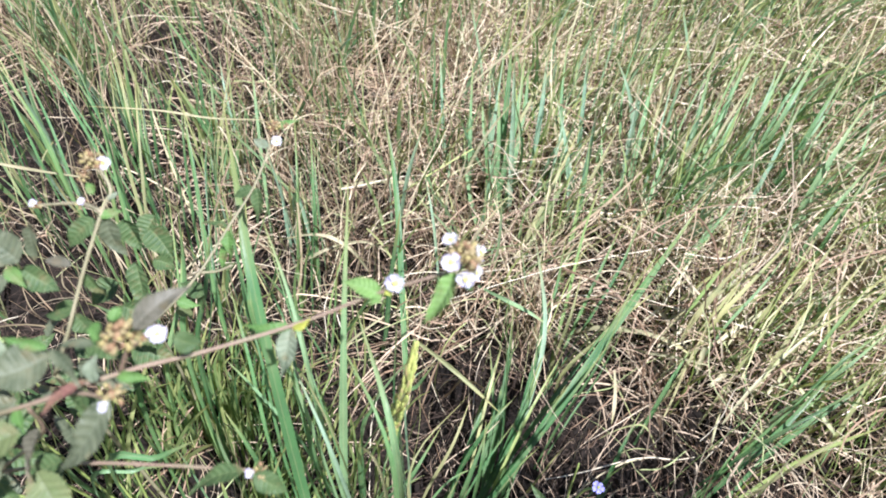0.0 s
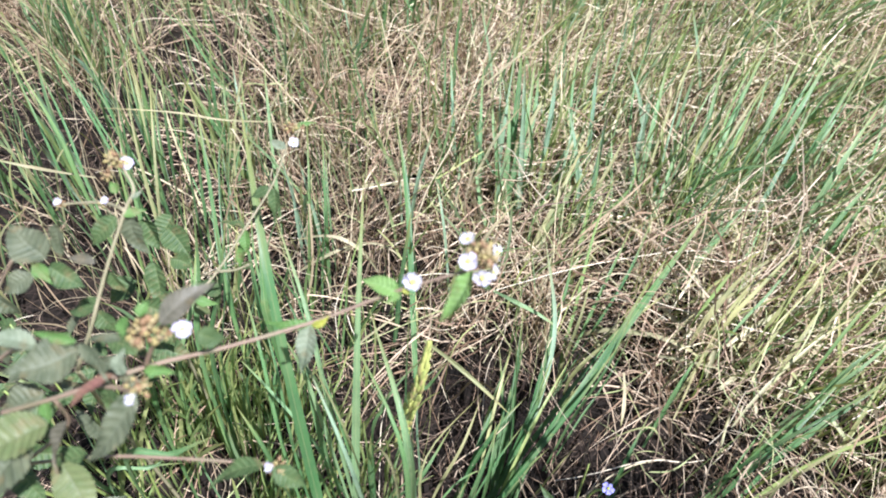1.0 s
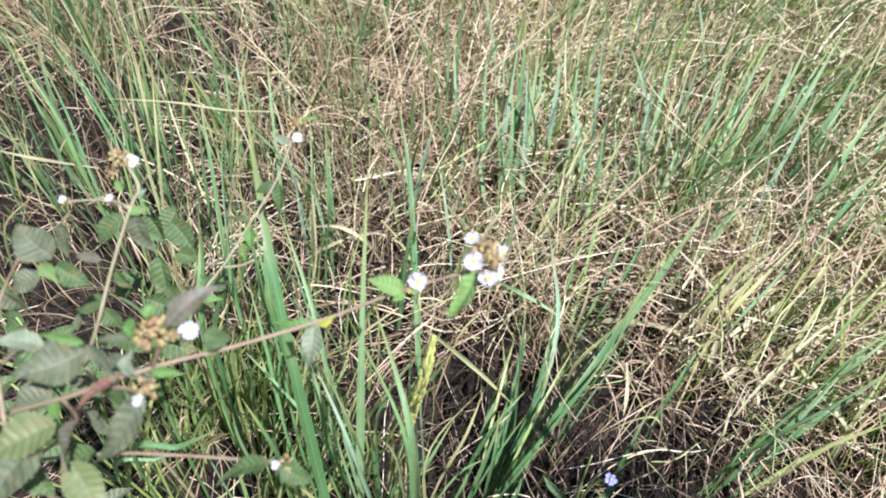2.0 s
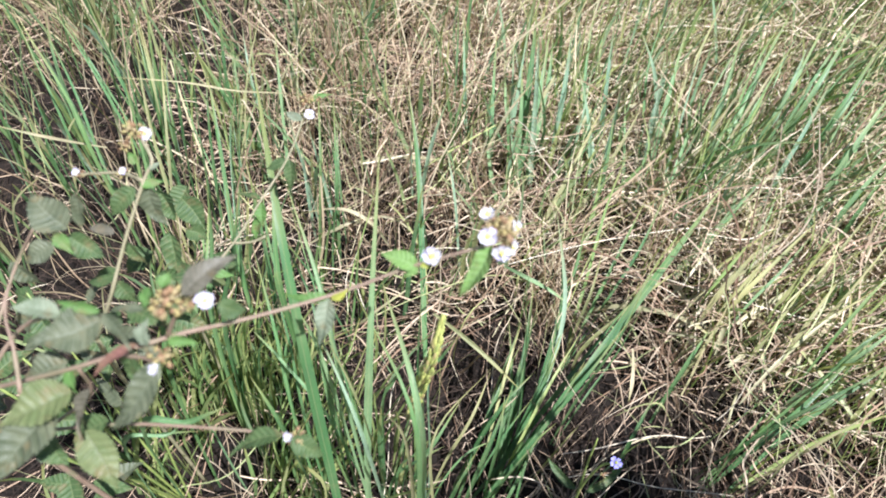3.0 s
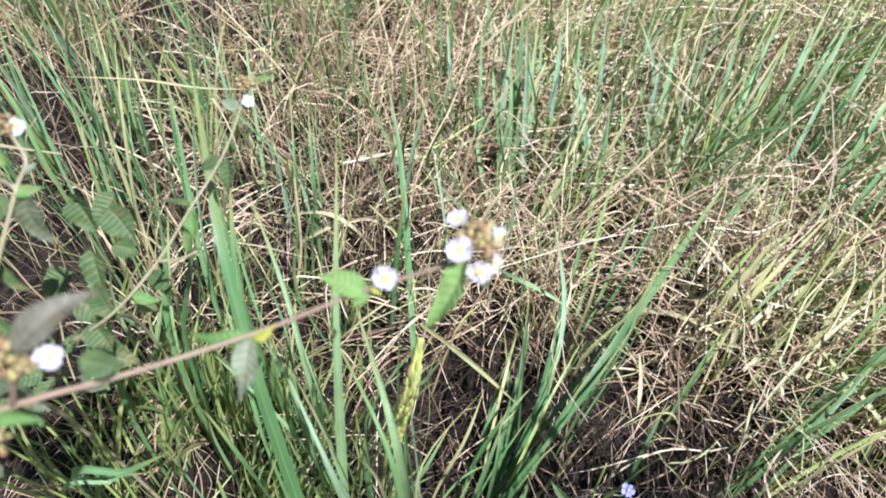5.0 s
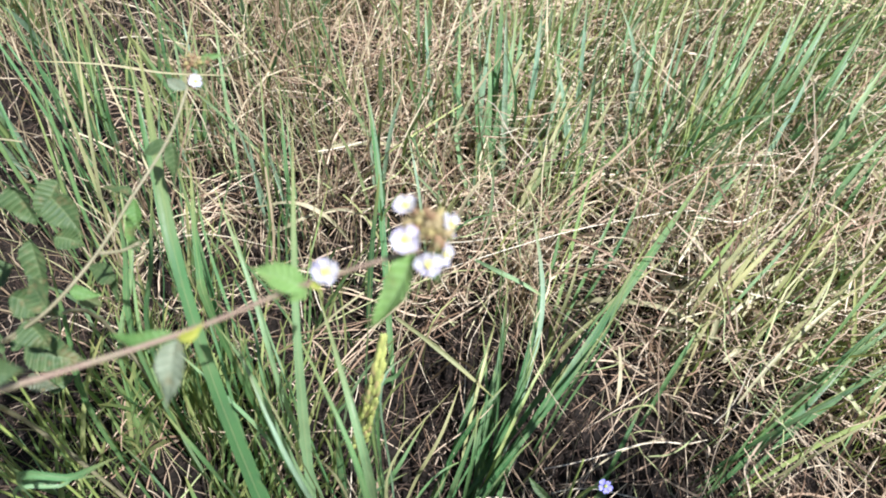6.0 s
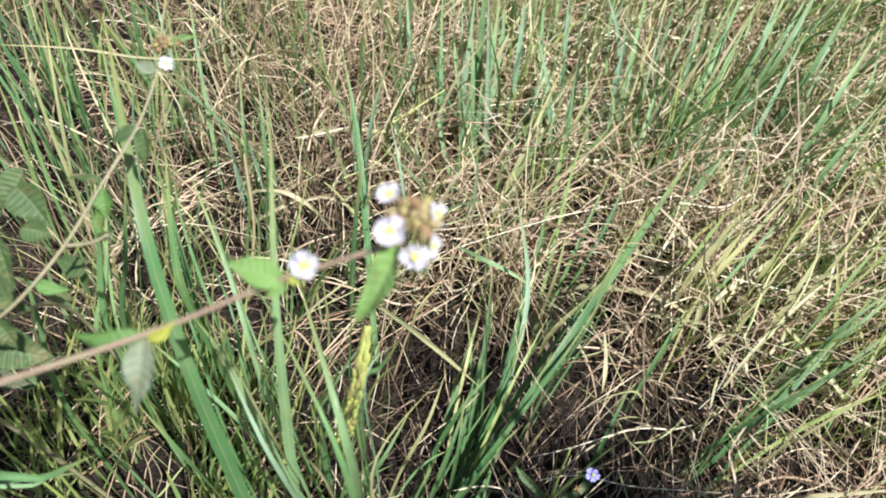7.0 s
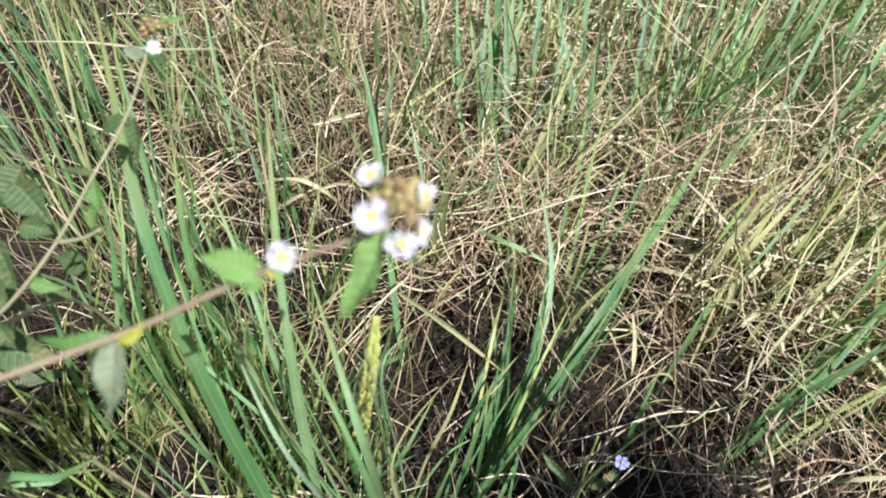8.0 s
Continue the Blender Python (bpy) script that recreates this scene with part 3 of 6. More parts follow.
def with_layers(bm):
    return bm.verts.layers.float.new("along"), bm.verts.layers.float.new("across")


def blade(plant, foot, low, mid, tip, width, look_of=""):
    """A long folded grass blade from its foot to its tip."""
    rnd = random.Random(round(1e4 * (tip[0] + 3 * tip[1])))
    here = Vector(plant.location)
    places, ways = spline([Vector(p) - here for p in (foot, low, mid, tip)], 16)
    bm = bmesh.new()
    along, across = with_layers(bm)
    turn, phase = rnd.uniform(-0.55, 0.55), rnd.uniform(0, 6)
    last = None
    for i, (p, w) in enumerate(zip(places, ways)):
        s = i / 16
        face = Vector((0.35 * turn, -0.55, 0.75))
        side = w.cross(face).normalized()
        side.rotate(Matrix.Rotation(turn * 0.7 + 0.4 * math.sin(phase + 3 * s), 3, w))
        nor = side.cross(w).normalized()
        half = 0.5 * width * min(1, 0.45 + 1.1 * s) * max(0.04, (1 - s ** 3.0)) * (1 + 0.06 * math.sin(phase + 17 * s))
        row = []
        for a in (-1.0, -0.5, 0.0, 0.5, 1.0):
            v = bm.verts.new(p + side * half * a + nor * half * (0.30 * abs(a) - 0.25 + 0.05 * math.sin(9 * s + phase) * a))
            v[along], v[across] = s, a * 0.5 + 0.5
            row.append(v)
        if last:
            for k in range(4):
                bm.faces.new((last[k], last[k + 1], row[k + 1], row[k]))
        last = row
    mat = {"": rice_blade, "pale": pale_blade, "blue": blue_blade, "yellow": yellow_blade, "dry": tan_blade, "shoot": shoot_blade, "deep": deep_blade}[look_of]
    return part("blade", bm, mat, plant, {"": "", "pale": "pale green blade", "blue": "pale bluish-green blade", "yellow": "yellowing blade", "dry": "", "shoot": "", "deep": "deep green blade"}[look_of])


RICE = {"tall": "tall rice-like grass clump with broad green blades", "fan": "low fan of dark green grass blades over straw",
        "leaning": "leaning tuft of green grass blades over straw", "slim": "slim tuft of upright green grass blades", "shoot": "dense tuft of upright yellow-green grass shoots"}


def rice_plant(x, y, kind):
    return thing("grass_plant", x, y, 0, RICE[kind], "grass plant", "grass plants in the straw")


def ball(bm, at, r, long=1.0, axis=(0, 0, 1), rings=5, turns=7):
    """A small rounded grain or bud."""
    q = Vector((0, 0, 1)).rotation_difference(Vector(axis))
    top, end = bm.verts.new(Vector(at) + q @ Vector((0, 0, r * long))), bm.verts.new(Vector(at) - q @ Vector((0, 0, r * long)))
    rows = []
    for i in range(1, rings):
        a = math.pi * i / rings
        rows.append([bm.verts.new(Vector(at) + q @ Vector((r * math.sin(a) * math.cos(6.28318 * k / turns), r * math.sin(a) * math.sin(6.28318 * k / turns), r * long * math.cos(a)))) for k in range(turns)])
    for k in range(turns):
        j = (k + 1) % turns
        bm.faces.new((top, rows[0][k], rows[0][j]))
        bm.faces.new((end, rows[-1][j], rows[-1][k]))
        for a, b in zip(rows, rows[1:]):
            bm.faces.new((a[k], b[k], b[j], a[j]))


def panicle(plant, low, mid, tip):
    """A rice ear: a stalk with husked grains pressed to it."""
    here = Vector(plant.location)
    places, ways = spline([Vector(p) - here for p in (low, mid, tip)], 26)
    ear = stem(plant, "panicle", 0.0022, 0.0008, low, mid, tip, mat=yellow_blade, label="yellow-green rice ear")
    bm = bmesh.new()
    ball(bm, (0, 0, 0), 0.0016, 3.8)
    bm.verts.ensure_lookup_table()
    grain = bpy.data.meshes.new("grain")
    bm.to_mesh(grain)
    bm.free()
    grain.materials.append(husk)
    rnd = random.Random(4)
    for i in range(3, 27):
        for side in range(11 if i < 12 else 8 if i < 21 else 4):
            g = new("grain", grain)
            g.parent = ear
            out = Vector((rnd.uniform(-1, 1), rnd.uniform(-1, 1), rnd.uniform(-0.3, 0.6)))
            w = (ways[i] + out * 0.08).normalized()
            g.matrix_basis = Matrix.Translation(places[i] + out * 0.0050 * (1.25 - i / 30)) @ Vector((0, 0, 1)).rotation_difference(w).to_matrix().to_4x4()


def weed(x, y, label):
    return thing("flowering_weed", x, y, 0, label, "weed", "flowering weeds")


def stem(plant, name, r0, r1, *points, mat=None, label=""):
    """A round tapering stem through the points, a little knotty."""
    here = Vector(plant.location)
    count = max(8, 5 * (len(points) - 1))
    places, ways = spline([Vector(p) - here for p in points], count)
    bm = bmesh.new()
    last = None
    for i, (p, w) in enumerate(zip(places, ways)):
        s = i / count
        r = (r0 + (r1 - r0) * s) * (1 + 0.10 * math.sin(i * 2.3))
        a = w.orthogonal().normalized()
        if last:
            a = (prev - w * prev.dot(w)).normalized()
        prev = a
        b = w.cross(a)
        row = [bm.verts.new(p + r * (a * math.cos(1.0472 * k) + b * math.sin(1.0472 * k))) for k in range(6)]
        if last:
            for k in range(6):
                bm.faces.new((last[k], last[(k + 1) % 6], row[(k + 1) % 6], row[k]))
        else:
            bm.faces.new(row[::-1])
        last = row
    bm.faces.new(last)
    return part(name, bm, mat or stem_bark, plant, label)


LEAF_LABELS = {"grey": "grey-green toothed leaf", "green": "", "olive": "olive toothed leaf", "pale": "pale yellowish leaf", "bright": "fresh bright green leaf", "fresh": "young yellow-green leaf", "red": "reddish leaf", "yellow": "yellow-green leaf", "mauve": "withered mauve-grey leaf"}


def leaf(plant, base, tip, width, kind, roll):
    """An ovate toothed leaf, pleated along its side veins, with a short stalk."""
    base, tip = Vector(base), Vector(tip)
    rnd = random.Random(round(1e5 * (base.x + 2 * tip.y)))
    length = (tip - base).length
    ahead = (tip - base).normalized()
    face = Vector((-0.1, -0.5, 0.85))
    side = ahead.cross(face).normalized()
    side.rotate(Matrix.Rotation(radians(roll), 3, ahead))
    up = side.cross(ahead)
    m = Matrix((side, ahead, up)).transposed()
    bm = bmesh.new()
    along, across = with_layers(bm)
    n, last = 60, None
    droop, cup, phase = rnd.uniform(0.08, 0.38), rnd.uniform(0.1, 0.55), rnd.uniform(0, 6)
    sway, curl = rnd.uniform(-0.10, 0.10), rnd.uniform(-0.5, 0.5)
    here = Vector(plant.location)
    for i in range(n + 1):
        s = i / n
        shape = (math.sin(math.pi * s ** 0.66) ** 1.05 * (1 - 0.18 * s)) if 0 < s < 1 else 0.0
        half = max(0.0003, 0.5 * width * shape * (1.0 + 0.10 * ((i % 4) / 3 - 0.5)))
        row = []
        for a in (-1.0, -0.85, -0.7, -0.55, -0.4, -0.25, -0.1, 0.0, 0.1, 0.25, 0.4, 0.55, 0.7, 0.85, 1.0):
            pleat = 0.030 * width * math.sin(2 * math.pi * (s * 8.5 - abs(a) * 0.9)) * min(1, abs(a) * 3) * (1 - 0.6 * s)
            rib = -0.025 * width if abs(a) < 0.05 else 0.0
            z = cup * half * abs(a) ** 1.3 - droop * length * (s - 0.35) ** 2 + pleat + rib + 0.03 * width * math.sin(5 * s + phase) * a
            z += curl * half * a * s + 0.05 * width * math.sin(11 * s + phase + 2 * a) * abs(a)
            v = bm.verts.new(base - here + m @ Vector((half * a + sway * length * math.sin(3.14 * s), length * s, z)))
            v[along], v[across] = s, a * 0.5 + 0.5
            row.append(v)
        if last:
            for k in range(14):
                bm.faces.new((last[k], last[k + 1], row[k + 1], row[k]))
        last = row
    return part("leaf", bm, LEAVES[kind], plant, LEAF_LABELS[kind])


def petal_mesh(name, mat, long, wide, notch=0.12):
    """One petal along +y from the flower's middle, rounded, cupped and slightly notched."""
    bm = bmesh.new()
    along, across = with_layers(bm)
    last = None
    for i in range(8):
        s = i / 7
        half = wide * 0.5 * (0.22 + 0.78 * math.sin(min(1.0, s * 1.15) * math.pi * 0.5) ** 1.2) * (1 - 0.55 * max(0, s - 0.75) / 0.25)
        row = []
        for a in (-1, -0.5, 0, 0.5, 1):
            y = long * (0.10 + 0.90 * s) - (notch * long * (1 - abs(a)) * max(0, s - 0.6) / 0.4)
            v = bm.verts.new((half * a, y, long * (0.38 * s - 0.22 * s * s) + 0.10 * wide * abs(a) ** 2 + 0.02 * long * math.sin(6 * s) * a))
            v[along], v[across] = s, a * 0.5 + 0.5
            row.append(v)
        if last:
            for k in range(4):
                bm.faces.new((last[k], last[k + 1], row[k + 1], row[k]))
        last = row
    me = bpy.data.meshes.new(name)
    bm.to_mesh(me)
    bm.free()
    me.materials.append(mat)
    for p in me.polygons:
        p.use_smooth = True
    return me


def facing(at, face, turn):
    q = Vector((0, 0, 1)).rotation_difference(Vector(face).normalized())
    return Matrix.Translation(at) @ q.to_matrix().to_4x4() @ Matrix.Rotation(turn, 4, "Z")


def flower(plant, at, size, face, kind="white"):
    """Five petals round a yellow eye, on a small green cup."""
    rnd = random.Random(round(1e5 * at[0]))
    bm = bmesh.new()
    ball(bm, (0, 0, -0.10), 0.17, 1.3)
    for v in bm.verts:
        v.co *= size
    head = part("flower", bm, sepal, plant, "white flower with a yellow eye" if kind == "white" else "small violet flower")
    head.matrix_basis = facing(Vector(at) - Vector(plant.location), face, rnd.uniform(0, 6.28))
    for k in range(5):
        p = new("petal", PETALS[kind])
        p.parent = head
        p.matrix_basis = Matrix.Rotation(1.25664 * k + rnd.uniform(-0.1, 0.1), 4, "Z") @ Matrix.Rotation(rnd.uniform(-0.30, 0.35), 4, "X") @ Matrix.Rotation(rnd.uniform(-0.25, 0.25), 4, "Y") @ Matrix.Diagonal((size * rnd.uniform(0.85, 1.12), size * rnd.uniform(0.85, 1.1), size, 1))
    bm = bmesh.new()
    for k in range(6):
        ball(bm, (0.085 * math.cos(1.05 * k), 0.085 * math.sin(1.05 * k), 0.15 + 0.03 * (k % 2)), 0.075, 1.3, rings=4, turns=5)
    ball(bm, (0, 0, 0.16), 0.085, 1.5, rings=4, turns=5)
    for v in bm.verts:
        v.co *= size
    eye = part("flower_eye", bm, yellow_eye if kind == "white" else sepal, head, "yellow stamens" if kind == "white" else "")
    return head


def buds(plant, at, radius, count):
    """A tight head of round buds and withered calyces."""
    rnd = random.Random(round(1e5 * at[1]))
    bm = bmesh.new()
    ball(bm, (0, 0, 0), radius * 0.5)
    head = part("seed_head", bm, bud_brown, plant, "cluster of brown and olive buds")
    head.location = Vector(at) - Vector(plant.location)
    for k in range(count):
        z = 1 - 1.5 * (k + 0.5) / count
        a = 2.39996 * k + rnd.uniform(-0.3, 0.3)
        r = math.sqrt(max(0, 1 - z * z))
        out = Vector((r * math.cos(a), r * math.sin(a), z))
        b = new("bud", BUDS[k % 3])
        b.parent = head
        q = Vector((0, 0, 1)).rotation_difference(out)
        sz = radius * rnd.uniform(0.36, 0.72)
        b.matrix_basis = Matrix.Translation(out * radius * rnd.uniform(0.6, 1.2)) @ q.to_matrix().to_4x4() @ Matrix.Diagonal((sz, sz, sz, 1))


def bud_mesh(mat, seed):
    """A ribbed pointed bud, half a unit wide."""
    bm = bmesh.new()
    ball(bm, (0, 0, 0), 0.36, 1.25, rings=6, turns=10)
    for v in bm.verts:
        a = math.atan2(v.co.y, v.co.x)
        k = 1 + 0.10 * math.cos(5 * a + seed)
        v.co.x, v.co.y = v.co.x * k, v.co.y * k
        if v.co.z > 0.3:
            v.co.z *= 1.25
    for k in range(5):
        a = 1.25664 * k + seed
        foot = [bm.verts.new((0.30 * math.cos(a + d), 0.30 * math.sin(a + d), 0.22)) for d in (-0.35, 0.35)]
        tip = bm.verts.new((0.52 * math.cos(a), 0.52 * math.sin(a), 0.62 + 0.12 * math.sin(3 * k + seed)))
        inner = bm.verts.new((0.20 * math.cos(a), 0.20 * math.sin(a), 0.34))
        for tri in ((foot[0], foot[1], tip), (foot[1], inner, tip), (inner, foot[0], tip)):
            bm.faces.new(tri)
    me = bpy.data.meshes.new("bud")
    bm.to_mesh(me)
    bm.free()
    me.materials.append(mat)
    for p in me.polygons:
        p.use_smooth = True
    return me


PETALS = {"white": petal_mesh("petal", white_petal, 0.55, 0.55, 0.11), "violet": petal_mesh("petal", violet_petal, 0.55, 0.50)}
BUDS = [bud_mesh(bud_brown, 0), bud_mesh(bud_olive, 1), bud_mesh(bud_tan, 2)]

# ---- flowering weeds ----
weed_a = weed(-0.3, 0.16, "tall flowering weed with toothed leaves and white flowers")
stem(weed_a, "main_stem", 0.0028, 0.0016, (-0.300, 0.160, 0.000), (-0.290, 0.160, 0.350), (-0.287, 0.149, 0.702), (-0.257, 0.139, 0.762))
stem(weed_a, "branch", 0.0012, 0.0008, (-0.257, 0.139, 0.762), (-0.188, 0.136, 0.798), (-0.145, 0.148, 0.807), (-0.114, 0.165, 0.797), (-0.073, 0.185, 0.791), (-0.045, 0.194, 0.797), (-0.034, 0.196, 0.801), (-0.013, 0.198, 0.809), (0.008, 0.201, 0.815))
stem(weed_a, "branch", 0.0012, 0.0005, (-0.216, 0.126, 0.788), (-0.220, 0.143, 0.801), (-0.224, 0.155, 0.811), (-0.224, 0.169, 0.819))
stem(weed_a, "branch", 0.0012, 0.0008, (-0.146, 0.148, 0.807), (-0.137, 0.150, 0.823), (-0.127, 0.152, 0.830))
stem(weed_a, "branch", 0.0012, 0.0008, (-0.169, 0.140, 0.803), (-0.151, 0.134, 0.812), (-0.141, 0.128, 0.817))
stem(weed_a, "branch", 0.0011, 0.0009, (-0.247, 0.139, 0.712), (-0.195, 0.137, 0.729), (-0.148, 0.133, 0.737), (-0.099, 0.129, 0.740))
stem(weed_a, "branch", 0.0011, 0.001, (-0.247, 0.139, 0.712), (-0.202, 0.141, 0.757), (-0.188, 0.136, 0.798))
stem(weed_a, "branch", 0.0011, 0.001, (-0.287, 0.149, 0.702), (-0.293, 0.136, 0.672), (-0.247, 0.139, 0.712))
stem(weed_a, "branch", 0.0011, 0.0008, (-0.257, 0.139, 0.762), (-0.228, 0.160, 0.792), (-0.191, 0.155, 0.813), (-0.172, 0.150, 0.821))
stem(weed_a, "branch", 0.0011, 0.0008, (-0.257, 0.139, 0.762), (-0.261, 0.204, 0.775), (-0.238, 0.217, 0.805))
leaf(weed_a, (-0.167, 0.144, 0.828), (-0.191, 0.129, 0.834), 0.021, "grey", 8)
leaf(weed_a, (-0.140, 0.127, 0.821), (-0.165, 0.104, 0.797), 0.0145, "grey", -8)
leaf(weed_a, (-0.187, 0.124, 0.798), (-0.215, 0.107, 0.798), 0.021, "olive", 12)
leaf(weed_a, (-0.196, 0.120, 0.789), (-0.221, 0.090, 0.772), 0.025, "grey", 0)
leaf(weed_a, (-0.186, 0.146, 0.828), (-0.203, 0.143, 0.839), 0.01, "pale", 35)
leaf(weed_a, (-0.166, 0.145, 0.833), (-0.185, 0.147, 0.837), 0.0055, "bright", -10)
leaf(weed_a, (-0.166, 0.145, 0.831), (-0.153, 0.132, 0.821), 0.0085, "grey", 10)
leaf(weed_a, (-0.148, 0.147, 0.832), (-0.164, 0.147, 0.832), 0.0055, "grey", 30)
leaf(weed_a, (-0.129, 0.150, 0.840), (-0.108, 0.169, 0.844), 0.0115, "mauve", 15)
leaf(weed_a, (-0.120, 0.157, 0.822), (-0.109, 0.160, 0.811), 0.0105, "green", 0)
leaf(weed_a, (-0.145, 0.132, 0.827), (-0.142, 0.138, 0.838), 0.008, "pale", 0)
leaf(weed_a, (-0.136, 0.135, 0.826), (-0.122, 0.134, 0.825), 0.0055, "bright", 10)
leaf(weed_a, (-0.151, 0.135, 0.823), (-0.176, 0.125, 0.809), 0.006, "red", 25)
leaf(weed_a, (-0.161, 0.141, 0.811), (-0.161, 0.129, 0.789), 0.014, "green", 20)
leaf(weed_a, (-0.201, 0.144, 0.789), (-0.223, 0.137, 0.784), 0.017, "grey", 10)
leaf(weed_a, (-0.194, 0.136, 0.795), (-0.190, 0.127, 0.788), 0.007, "bright", 0)
leaf(weed_a, (-0.184, 0.129, 0.789), (-0.192, 0.111, 0.769), 0.011, "mauve", 20)
leaf(weed_a, (-0.197, 0.121, 0.758), (-0.180, 0.097, 0.739), 0.019, "olive", -15)
leaf(weed_a, (-0.191, 0.129, 0.752), (-0.217, 0.120, 0.732), 0.015, "green", 20)
leaf(weed_a, (-0.217, 0.211, 0.809), (-0.237, 0.225, 0.821), 0.021, "grey", 10)
leaf(weed_a, (-0.215, 0.228, 0.817), (-0.216, 0.216, 0.801), 0.013, "grey", 20)
leaf(weed_a, (-0.223, 0.221, 0.812), (-0.230, 0.212, 0.811), 0.009, "pale", 0)
leaf(weed_a, (-0.224, 0.208, 0.807), (-0.214, 0.200, 0.801), 0.008, "bright", 0)
leaf(weed_a, (-0.225, 0.217, 0.795), (-0.206, 0.210, 0.784), 0.014, "green", 10)
leaf(weed_a, (-0.230, 0.210, 0.797), (-0.247, 0.201, 0.790), 0.013, "grey", -10)
leaf(weed_a, (-0.210, 0.231, 0.781), (-0.227, 0.233, 0.783), 0.007, "mauve", 10)
leaf(weed_a, (-0.144, 0.153, 0.840), (-0.147, 0.146, 0.835), 0.008, "bright", 30)
leaf(weed_a, (-0.139, 0.153, 0.841), (-0.136, 0.160, 0.843), 0.006, "bright", 0)
leaf(weed_a, (-0.100, 0.126, 0.747), (-0.130, 0.118, 0.735), 0.011, "green", 20)
leaf(weed_a, (-0.095, 0.125, 0.745), (-0.079, 0.121, 0.729), 0.012, "green", -15)
leaf(weed_a, (-0.239, 0.133, 0.730), (-0.228, 0.119, 0.707), 0.02, "green", 10)
leaf(weed_a, (-0.264, 0.160, 0.594), (-0.277, 0.156, 0.616), 0.0101, "green", -6)
leaf(weed_a, (-0.219, 0.135, 0.684), (-0.233, 0.157, 0.685), 0.0078, "green", -14)
leaf(weed_a, (-0.216, 0.210, 0.732), (-0.182, 0.194, 0.737), 0.0118, "green", 2)
leaf(weed_a, (-0.246, 0.215, 0.666), (-0.223, 0.198, 0.664), 0.0107, "green", 30)
leaf(weed_a, (-0.281, 0.200, 0.717), (-0.263, 0.210, 0.746), 0.0113, "grey", 13)
leaf(weed_a, (-0.304, 0.139, 0.677), (-0.313, 0.141, 0.695), 0.0084, "grey", 8)
leaf(weed_a, (-0.314, 0.253, 0.719), (-0.301, 0.250, 0.694), 0.0142, "grey", 6)
leaf(weed_a, (-0.262, 0.203, 0.688), (-0.241, 0.201, 0.690), 0.0082, "grey", 6)
leaf(weed_a, (-0.252, 0.225, 0.716), (-0.245, 0.249, 0.723), 0.0111, "grey", -18)
leaf(weed_a, (-0.295, 0.147, 0.646), (-0.317, 0.138, 0.652), 0.0131, "green", 1)
leaf(weed_a, (-0.215, 0.161, 0.699), (-0.239, 0.178, 0.700), 0.0114, "grey", -20)
leaf(weed_a, (-0.215, 0.195, 0.732), (-0.188, 0.179, 0.729), 0.0139, "grey", 24)
leaf(weed_a, (-0.078, 0.183, 0.789), (-0.083, 0.163, 0.773), 0.0122, "pale", 0)
leaf(weed_a, (-0.077, 0.184, 0.789), (-0.102, 0.186, 0.789), 0.0070, "bright", 25)
leaf(weed_a, (-0.076, 0.182, 0.790), (-0.067, 0.185, 0.795), 0.0045, "yellow", 20)
leaf(weed_a, (-0.031, 0.195, 0.802), (-0.052, 0.203, 0.804), 0.0105, "fresh", 10)
leaf(weed_a, (-0.031, 0.195, 0.802), (-0.038, 0.192, 0.797), 0.005, "fresh", -20)
leaf(weed_a, (-0.029, 0.196, 0.804), (-0.026, 0.193, 0.803), 0.004, "yellow", 0)
leaf(weed_a, (0.006, 0.200, 0.815), (-0.011, 0.184, 0.793), 0.012, "fresh", 25)
leaf(weed_a, (0.011, 0.197, 0.809), (0.015, 0.194, 0.804), 0.004, "green", 0)
buds(weed_a, (0.011, 0.206, 0.819), 0.0062, 44)
flower(weed_a, (0.004, 0.211, 0.825), 0.0080, (-0.30, -0.10, 0.95))
flower(weed_a, (0.004, 0.199, 0.823), 0.0096, (-0.08, -0.64, 0.76))
flower(weed_a, (0.0112, 0.195, 0.815), 0.0088, (0.04, -0.82, 0.57))
flower(weed_a, (0.018, 0.208, 0.819), 0.0078, (0.90, -0.15, 0.42))
flower(weed_a, (0.0165, 0.199, 0.8145), 0.0070, (0.80, -0.50, 0.30))
flower(weed_a, (-0.0235, 0.198, 0.807), 0.0100, (-0.28, -0.52, 0.80))
buds(weed_a, (-0.0255, 0.198, 0.804), 0.0016, 4)
buds(weed_a, (-0.139, 0.152, 0.831), 0.0062, 34)
flower(weed_a, (-0.121, 0.151, 0.834), 0.0078, (0.35, -0.45, 0.82))
buds(weed_a, (-0.128, 0.151, 0.831), 0.0028, 10)
buds(weed_a, (-0.140, 0.131, 0.818), 0.0046, 20)
flower(weed_a, (-0.141, 0.125, 0.819), 0.0048, (-0.10, -0.60, 0.80))
buds(weed_a, (-0.093, 0.127, 0.740), 0.004, 16)
flower(weed_a, (-0.098, 0.127, 0.742), 0.0050, (-0.30, -0.60, 0.75))

weed_b = weed(-0.4, 0.33, "flowering weed with dull green leaves and a brown seed head")
stem(weed_b, "main_stem", 0.003, 0.0016, (-0.400, 0.330, 0.000), (-0.380, 0.320, 0.400), (-0.241, 0.202, 0.708), mat=pale_stem)
stem(weed_b, "branch", 0.0013, 0.0009, (-0.241, 0.202, 0.708), (-0.221, 0.212, 0.743), (-0.210, 0.234, 0.768), (-0.197, 0.260, 0.794), (-0.191, 0.268, 0.803), (-0.197, 0.277, 0.811), mat=pale_stem)
